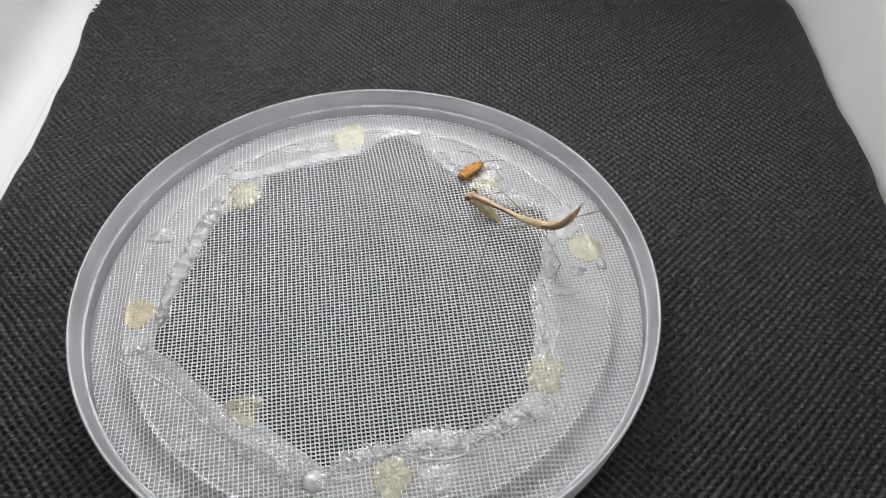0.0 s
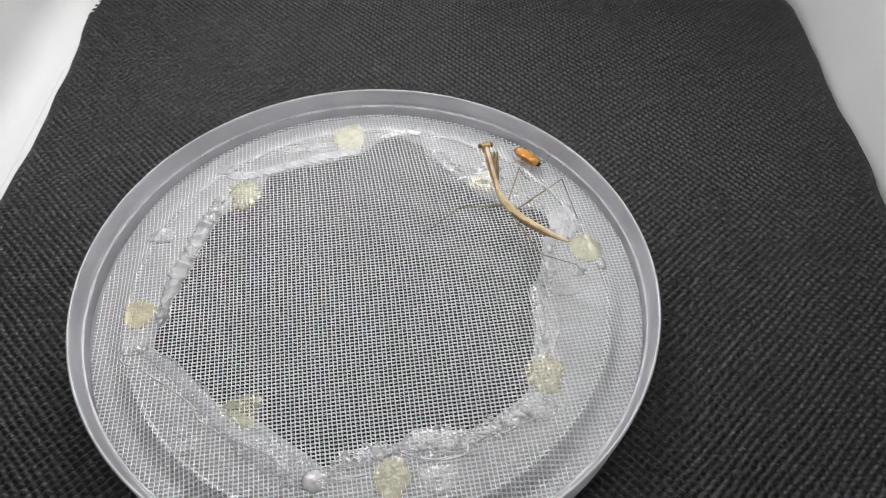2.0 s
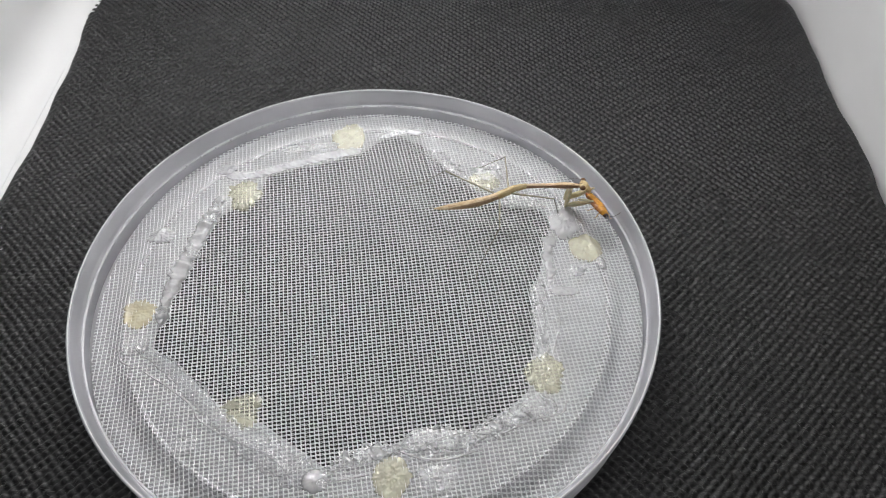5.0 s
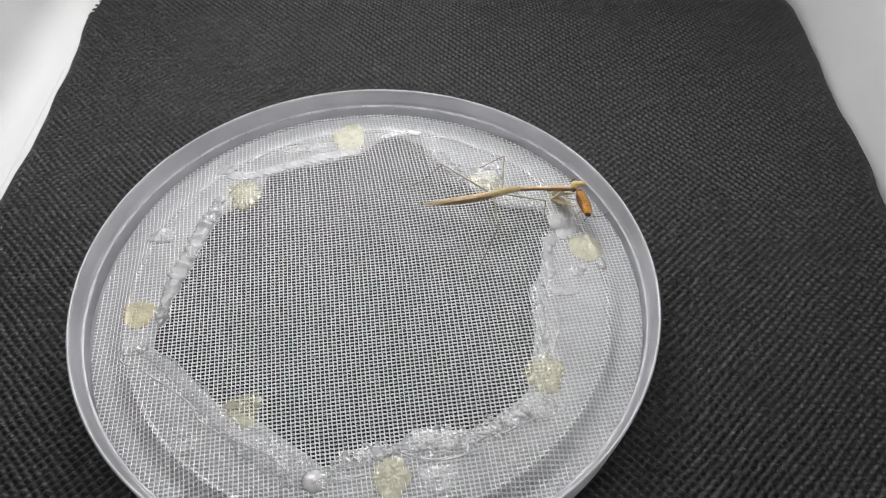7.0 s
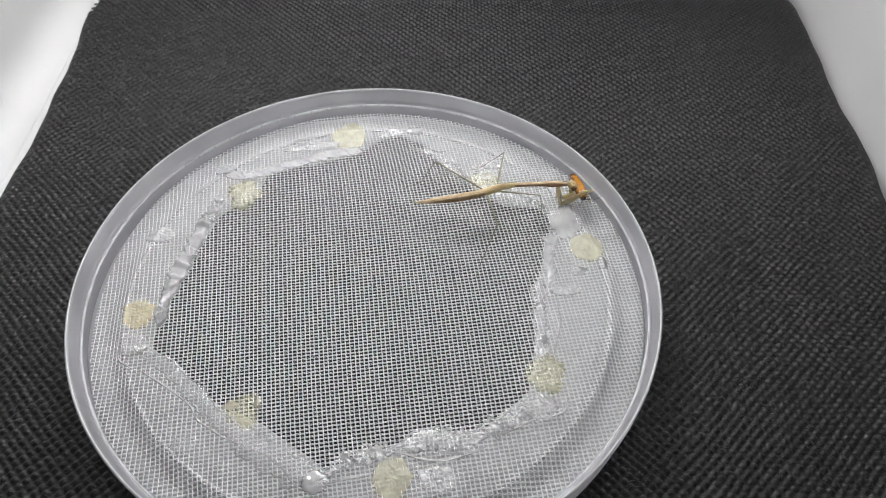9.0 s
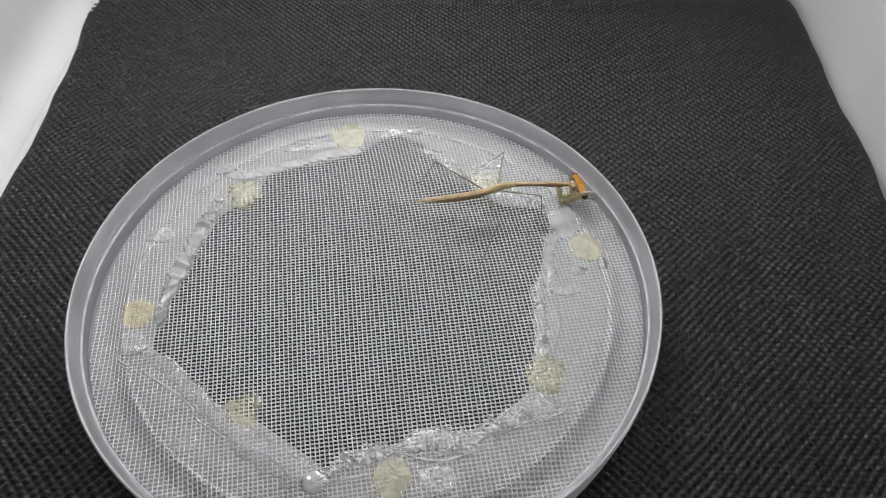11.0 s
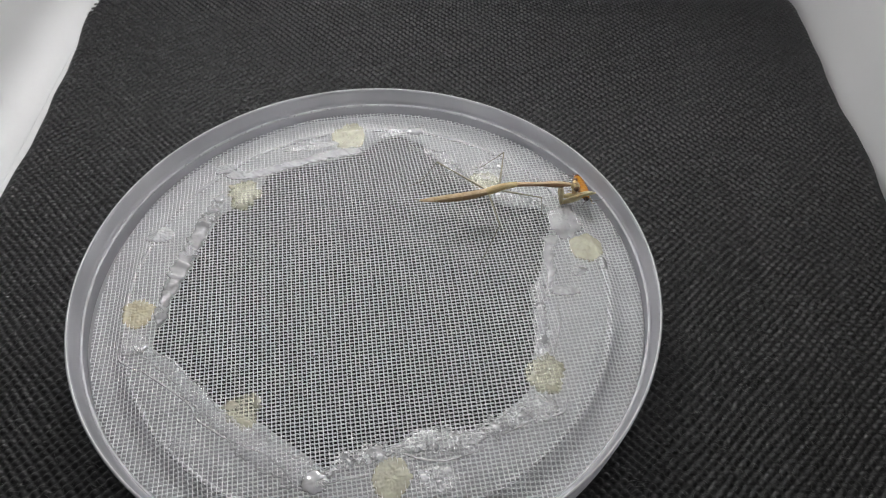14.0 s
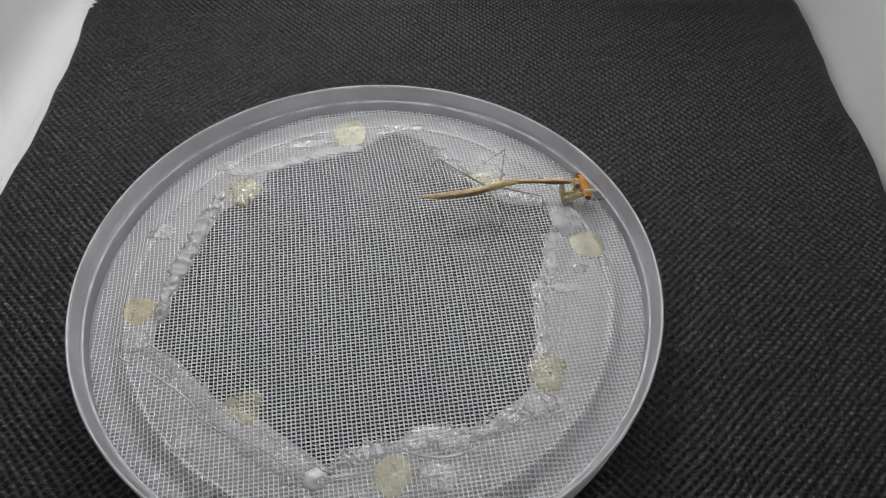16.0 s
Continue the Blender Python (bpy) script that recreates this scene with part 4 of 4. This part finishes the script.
KNEE_HIND_RIGHT = [
    (0, 49.0, 15.9, 12.8), (0.2, 47.6, 16.0, 11.9), (0.5, 45.7, 17.2, 10.1), (1, 44.2, 18.8, 9.4), (1.2, 44.7, 18.6, 9.6), (1.4, 33.4, 25.0, 18.3),
    (1.5, 34.4, 24.9, 18.5), (1.8, 41.4, 24.9, 13.7), (2.2, 41.3, 24.3, 13.9), (2.8, 41.4, 23.1, 14.2), (3.2, 40.8, 22.7, 14.0),
    (3.5, 41.4, 21.7, 14.4), (3.6, 41.7, 21.3, 14.5), (3.7, 43.5, 17.3, 8.8), (3.9, 27.0, 7.6, 14.5), (4.2, 26.8, 8.4, 14.4), (6.3, 26.4, 9.4, 14.1),
    (7, 26.3, 8.5, 14.3), (7.5, 25.9, 9.5, 14.3), (9, 26.1, 9.5, 14.2), (16, 27.0, 9.8, 13.8)]
FOOT_MID_LEFT = [
    (0, 22.5, 4.5, 4.2), (0.2, 22.5, 4.5, 4.2), (0.5, 22.8, 5.0, 4.2), (1, 22.8, 5.0, 4.2), (1.2, 21.6, 9.3, 4.2), (1.5, 14.3, 15.5, 4.2),
    (1.8, 11.8, 16.8, 4.2), (2.2, 11.8, 16.8, 4.2), (2.5, 12.1, 16.8, 4.2), (3, 12.3, 16.1, 4.2), (3.2, 19.2, 29.4, 4.2), (3.4, 23.8, 37.3, 4.2),
    (3.6, 23.8, 37.3, 4.2), (3.8, 23.8, 37.3, 4.2), (4.2, 23.8, 37.3, 4.2), (6.3, 23.8, 37.3, 4.2), (7, 23.8, 37.3, 4.2), (7.5, 23.2, 36.8, 4.2),
    (9, 23.8, 37.1, 4.2), (16, 23.8, 37.1, 4.2)]
KNEE_MID_LEFT = [
    (0, 24.7, 9.4, 12.5), (0.2, 23.3, 14.3, 5.9), (0.5, 22.7, 15.0, 4.0), (1, 22.5, 14.9, 3.1), (1.2, 24.3, 8.0, 13.7), (1.5, 20.5, 13.1, 11.6),
    (1.8, 19.5, 16.3, 10.5), (2.2, 18.1, 17.9, 11.8), (2.5, 17.9, 19.3, 11.9), (3, 17.2, 20.3, 11.8), (3.2, 18.2, 27.8, 14.0), (3.4, 26.3, 34.2, 13.3),
    (3.6, 27.9, 34.1, 12.7), (3.8, 28.6, 31.2, 10.5), (4.2, 28.8, 32.7, 11.4), (6.3, 28.8, 33.9, 12.1), (7, 28.6, 33.3, 11.9), (7.5, 27.9, 33.7, 12.4),
    (9, 28.4, 33.6, 12.3), (16, 28.4, 33.7, 12.3)]
FOOT_HIND_LEFT = [
    (0, 39.2, 4.9, 4.2), (0.5, 37.7, 4.8, 4.2), (1, 37.7, 4.8, 4.2), (1.2, 40.6, 6.1, 4.2), (1.4, 43.7, 8.0, 4.2), (1.8, 43.9, 7.7, 4.2),
    (2.2, 43.9, 7.8, 4.2), (2.5, 43.9, 8.0, 4.2), (2.8, 18.6, 7.7, 4.2), (3.2, 18.6, 7.4, 4.2), (3.5, 18.8, 9.3, 4.2), (3.9, 18.7, 8.6, 4.2),
    (4.1, 9.9, 31.0, 4.2), (4.2, 9.8, 31.2, 4.2), (6.3, 9.4, 31.9, 4.2), (7, 9.4, 31.7, 4.2), (7.5, 9.3, 31.0, 4.2), (9, 9.4, 31.5, 4.2),
    (16, 9.4, 31.5, 4.2)]
KNEE_HIND_LEFT = [
    (0, 37.5, 2.5, 15.5), (0.5, 35.5, 1.0, 14.2), (1, 33.6, 2.4, 14.1), (1.2, 35.9, 1.7, 13.0), (1.4, 37.5, 3.0, 13.0), (1.8, 36.5, 3.1, 10.9),
    (2.2, 35.2, 5.4, 10.4), (2.5, 34.6, 7.7, 10.0), (2.8, 16.3, 18.4, 5.7), (3.2, 16.6, 15.9, 10.8), (3.5, 17.0, 20.1, 4.1), (3.9, 18.5, 19.4, 1.8),
    (4.1, 15.6, 25.8, 12.0), (4.2, 15.3, 26.0, 12.2), (6.3, 14.8, 28.9, 13.3), (7, 14.4, 28.5, 13.4), (7.5, 12.4, 28.0, 14.3), (9, 12.9, 28.3, 14.1),
    (16, 13.1, 28.4, 14.0)]
ELBOW = [
    (0, 28.0, 19.8, 3.6), (0.5, 24.3, 23.0, 4.0), (1, 23.1, 25.7, 2.9), (1.2, 23.8, 23.9, 4.7), (1.5, 23.8, 21.8, 8.2), (1.8, 24.6, 25.6, 7.2),
    (2, 27.2, 30.4, 6.0), (2.5, 29.0, 31.7, 7.1), (3, 28.6, 34.5, 6.3), (3.2, 31.4, 34.7, 6.9), (3.5, 36.2, 31.1, 6.6), (3.6, 37.4, 30.0, 6.8),
    (3.7, 45.5, 27.8, 4.3), (3.8, 43.3, 21.5, 7.8), (4, 43.4, 22.6, 7.6), (4.2, 43.5, 25.2, 5.1), (6.3, 41.9, 26.7, 3.5), (7, 39.9, 28.5, 3.6),
    (7.5, 39.9, 28.0, 2.1), (8, 41.2, 27.2, 3.4), (9, 41.6, 26.6, 3.8), (12, 41.9, 27.0, 3.5), (16, 41.8, 26.2, 4.3)]
WRIST = [
    (0, 21.6, 22.9, 7.7), (0.5, 19.9, 25.9, 10.3), (1, 19.7, 27.5, 10.1), (1.2, 20.0, 25.4, 11.8), (1.5, 19.3, 21.3, 15.0), (1.8, 23.3, 26.2, 15.2),
    (2, 26.5, 31.9, 14.0), (2.5, 28.6, 32.0, 15.3), (3, 29.2, 33.7, 14.4), (3.2, 35.9, 33.3, 13.6), (3.5, 42.1, 30.2, 12.2), (3.6, 43.2, 28.9, 12.5),
    (3.7, 50.5, 22.0, 7.3), (3.8, 48.8, 19.4, 13.5), (4, 49.4, 20.4, 12.7), (4.2, 49.6, 23.5, 10.4), (6.3, 45.5, 22.3, 9.5), (7, 43.7, 23.1, 8.5),
    (7.5, 45.3, 23.6, 9.0), (8, 46.0, 24.4, 9.0), (9, 46.9, 25.1, 9.0), (12, 47.7, 24.8, 9.0), (16, 48.0, 24.7, 9.0)]
PREY_HEAD = [
    (0, 24.0, 37.9, 5.1), (0.5, 27.8, 41.5, 5.1), (0.7, 28.8, 42.3, 5.1), (1, 30.4, 41.7, 5.1), (1.2, 34.6, 41.0, 5.6), (1.5, 36.5, 39.8, 5.6),
    (1.8, 37.0, 37.9, 5.6), (2, 38.1, 36.5, 5.6), (2.5, 39.8, 35.0, 5.6), (2.8, 45.5, 26.9, 5.6), (3, 46.5, 24.5, 5.6), (3.2, 46.4, 23.1, 5.6),
    (3.5, 48.4, 18.8, 5.6), (3.6, 49.4, 17.5, 5.6), (3.7, 50.6, 16.0, 5.5), (3.8, 50.7, 16.0, 8.0), (4, 52.0, 17.4, 9.2), (4.2, 52.0, 17.4, 9.2),
    (6.3, 49.2, 17.8, 8.2), (7, 47.1, 18.4, 8.0), (7.5, 44.1, 22.6, 7.4), (8, 45.3, 22.8, 7.4), (9, 46.5, 23.8, 7.4), (12, 47.0, 24.2, 7.4),
    (16, 47.2, 23.0, 7.4)]
PREY_TAIL = [
    (0, 18.7, 32.5, 5.1), (0.5, 20.4, 38.5, 5.1), (0.7, 21.4, 38.9, 5.1), (1, 22.7, 41.2, 5.1), (1.2, 26.6, 42.6, 5.6), (1.5, 29.2, 43.3, 5.6),
    (1.8, 30.8, 43.0, 5.6), (2, 32.0, 42.5, 5.6), (2.5, 34.7, 40.3, 5.6), (2.8, 42.9, 33.0, 5.6), (3, 43.2, 31.4, 5.6), (3.2, 44.7, 29.8, 5.6),
    (3.5, 47.0, 25.9, 5.6), (3.6, 46.3, 24.8, 5.6), (3.7, 48.4, 22.9, 5.5), (3.8, 48.3, 23.0, 8.0), (4, 47.8, 24.0, 9.2), (4.2, 47.6, 24.0, 9.2),
    (6.3, 46.2, 26.9, 8.2), (7, 45.3, 28.6, 8.0), (7.5, 43.0, 31.2, 7.4), (8, 44.0, 30.9, 7.4), (9, 44.6, 31.4, 7.4), (12, 45.2, 32.0, 7.4),
    (16, 45.5, 31.1, 7.4)]
TOE_MID_RIGHT = [
    (0, 23.6, 26.3, 4.1), (1, 24.4, 29.2, 4.1), (1.5, 34.9, 33.5, 4.1), (3.2, 35.3, 33.5, 4.1), (3.5, 46.0, 25.7, 2.0), (4.2, 46.1, 25.9, 2.0),
    (6.3, 39.8, 22.1, 4.1), (7.5, 39.0, 22.6, 4.1), (16, 39.0, 22.2, 4.1)]
TOE_HIND_RIGHT = [
    (0, 54.9, 18.2, 9.0), (1.2, 55.2, 18.5, 9.0), (1.4, 42.5, 32.1, 2.0), (1.5, 42.9, 32.9, 2.0), (1.8, 49.4, 21.0, 2.0), (3.6, 49.4, 21.0, 2.0),
    (3.7, 36.1, 9.7, 4.1), (3.9, 22.1, 3.1, 4.1), (16, 21.7, 3.1, 4.1)]
TOE_MID_LEFT = [
    (0, 22.0, 3.6, 4.1), (1, 22.1, 3.9, 4.1), (1.5, 11.3, 15.5, 4.1), (3, 11.1, 16.0, 4.1), (3.4, 21.7, 36.8, 4.1), (16, 21.8, 36.6, 4.1)]
TOE_HIND_LEFT = [
    (0, 38.9, 2.8, 4.1), (1, 38.4, 2.8, 4.1), (1.2, 43.2, 3.2, 4.1), (1.4, 46.6, 3.5, 4.1), (2.5, 46.3, 3.8, 4.1), (2.8, 14.5, 3.4, 4.1),
    (3.9, 14.5, 3.4, 4.1), (4.1, 6.5, 30.0, 4.1), (16, 6.4, 30.2, 4.1)]

def along(rows, t):
    a = np.array(rows)
    return Vector([float(np.interp(t, a[:, 0], a[:, i])) for i in (1, 2, 3)])


def stretch(a, b, up=Vector((0, 0, 1))):
    """The pose, in mm, of a limb that starts at a, points at b and keeps its back up."""
    x = (b - a).normalized()
    y = up.cross(x)
    if y.length < 1e-5:
        y = Vector((0, 1, 0))
    y.normalize()
    z = x.cross(y)
    m = Matrix((x, y, z)).transposed().to_4x4()
    m.translation = a * MM
    return m


def bend(hip, foot, hint, l1, l2):
    """The knee of a leg with fixed lengths, on the side of the hint."""
    d = foot - hip
    dist = min(max(d.length, abs(l1 - l2) + 0.2), l1 + l2 - 0.05)
    ax = d.normalized()
    a = (l1 * l1 - l2 * l2 + dist * dist) / (2 * dist)
    h = math.sqrt(max(l1 * l1 - a * a, 0))
    side = (hint - hip) - ax * (hint - hip).dot(ax)
    return hip + ax * a + side.normalized() * h


FEET = {"mid_right": (FOOT_MID_RIGHT, KNEE_MID_RIGHT, TOE_MID_RIGHT), "hind_right": (FOOT_HIND_RIGHT, KNEE_HIND_RIGHT, TOE_HIND_RIGHT),
        "mid_left": (FOOT_MID_LEFT, KNEE_MID_LEFT, TOE_MID_LEFT), "hind_left": (FOOT_HIND_LEFT, KNEE_HIND_LEFT, TOE_HIND_LEFT)}


def mantis_pose(t):
    """World poses of the mantis's root and parts."""
    hub, waist, neck, tail = along(HUB, t), along(WAIST, t), along(NECK, t), along(TAIL, t)
    root = stretch(hub, waist)
    out = {"thorax": root}
    fwd = (waist - hub).normalized()
    lat = Vector((0, 0, 1)).cross(fwd).normalized()
    half = hub + fwd * (L_WAIST / 2)
    middle = (fwd + (neck - hub - fwd * L_WAIST).normalized() * 0.8).normalized()
    joint = half + middle * (L_WAIST / 2)
    out["mid_thorax"] = stretch(half, joint)
    out["pronotum"] = stretch(joint, neck)
    front = joint + (neck - joint).normalized() * L_NECK
    pf = (front - joint).normalized()
    pl = Vector((0, 0, 1)).cross(pf).normalized()
    # the face turns up while the mouth bites forward into the catch
    bite = float(np.interp(t, [4.4, 6.0, 7.0, 7.4], [0, 1, 1, 0]))
    push = float(np.interp(t, [7.2, 7.6], [0, 0.7]))
    level = stretch(front + pf * push, front + pf * (1 + push) + Vector((0, 0, -0.25)))
    catch = (along(PREY_HEAD, t) * 0.4 + along(PREY_TAIL, t) * 0.6) - front
    catch.z = 0.3
    down = -catch.normalized()
    side = down.cross(Vector((0, 0, 1))).normalized()
    biting = Matrix((side.cross(down), side, down)).transposed().to_4x4()
    biting.translation = (front + Vector((0.5, 0, 0.3))) * MM
    out["head"] = level.lerp(biting, bite)
    at = hub - fwd * 1.2
    reach = (tail - at).normalized()
    for k, share in enumerate((0.35, 0.75, 1.05, 1.2, 1.25)):
        way = (-fwd).lerp(reach, share).normalized()
        out["abdomen_%d" % k] = stretch(at, at + way)
        at = at + way * (L_TAIL / TAIL_PIECES)
    elbow, wrist = along(ELBOW, t), along(WRIST, t)
    grip = min(max((t - 3.55) / 0.15, 0), 1)
    for side, s in (("left", 1), ("right", -1)):
        c0 = front - pf * 1.8 + pl * (0.5 * s) - Vector((0, 0, 0.45))
        c1 = elbow + pl * (0.42 + 0.58 * grip) * s
        c1 = c0 + (c1 - c0).normalized() * 7.0
        hold = float(np.interp(t, [7.0, 7.5], [0, 1]))
        w1 = wrist + pl * ((0.38 + 1.52 * grip) * s + 1.6 * hold * (1 - s) / 2) - Vector((0, 0, 2.5 * hold * (s + 1) / 2))
        w1 = c1 + (w1 - c1).normalized() * 8.0
        out["coxa_" + side] = stretch(c0, c1)
        out["fore_femur_" + side] = stretch(c1, w1, pl * s)
        tip = c1.lerp(w1, 0.45) - pl * (0.7 * s) * grip + Vector((0, 0, 0.6))
        out["fore_tibia_" + side] = stretch(w1, tip)
        for pair, fx in (("mid", 1.4), ("hind", -1.2)):
            k = pair + "_" + side
            hip = hub + fwd * fx + lat * (0.5 * s) - Vector((0, 0, 0.35))
            feet, knees, toes = FEET[k]
            foot = along(feet, t)
            knee = bend(hip, foot, along(knees, t), FEMUR[pair], SHIN[pair])
            out["femur_" + k] = stretch(hip, knee)
            out["tibia_" + k] = stretch(knee, foot)
            end = knee + (foot - knee).normalized() * SHIN[pair]
            out["tarsus_" + k] = stretch(end, along(toes, t))
    return root, out


def motions():
    times = [round(0.1 * k, 1) for k in range(0, 43)] + [4.5, 4.9, 5.3, 5.7, 6.0] + [round(6.3 + 0.1 * k, 1) for k in range(0, 18)] + [8.5, 9.0, 10.0, 11.0, 12.0, 13.0, 14.5, 16.0]
    poses = [(t, *mantis_pose(t)) for t in times]
    walk(mantis, [(t, root) for t, root, _ in poses])
    for key, ob in mantis_bits.items():
        walk(ob, [(t, root.inverted() @ out[key]) for t, root, out in poses])
    rows = []
    for t in times:
        h, tl = along(PREY_HEAD, t), along(PREY_TAIL, t)
        d = (h - tl).normalized()
        f = min(max((t - 3.5) / 0.3, 0), 1)
        rows.append((t, stretch(((h + tl) / 2).lerp(h - d * 3.9, f), h + d, Vector((0.35, 0.3, 0.88)) * f + Vector((0, 0, 1 - f)))))
    walk(roach, rows)


motions()
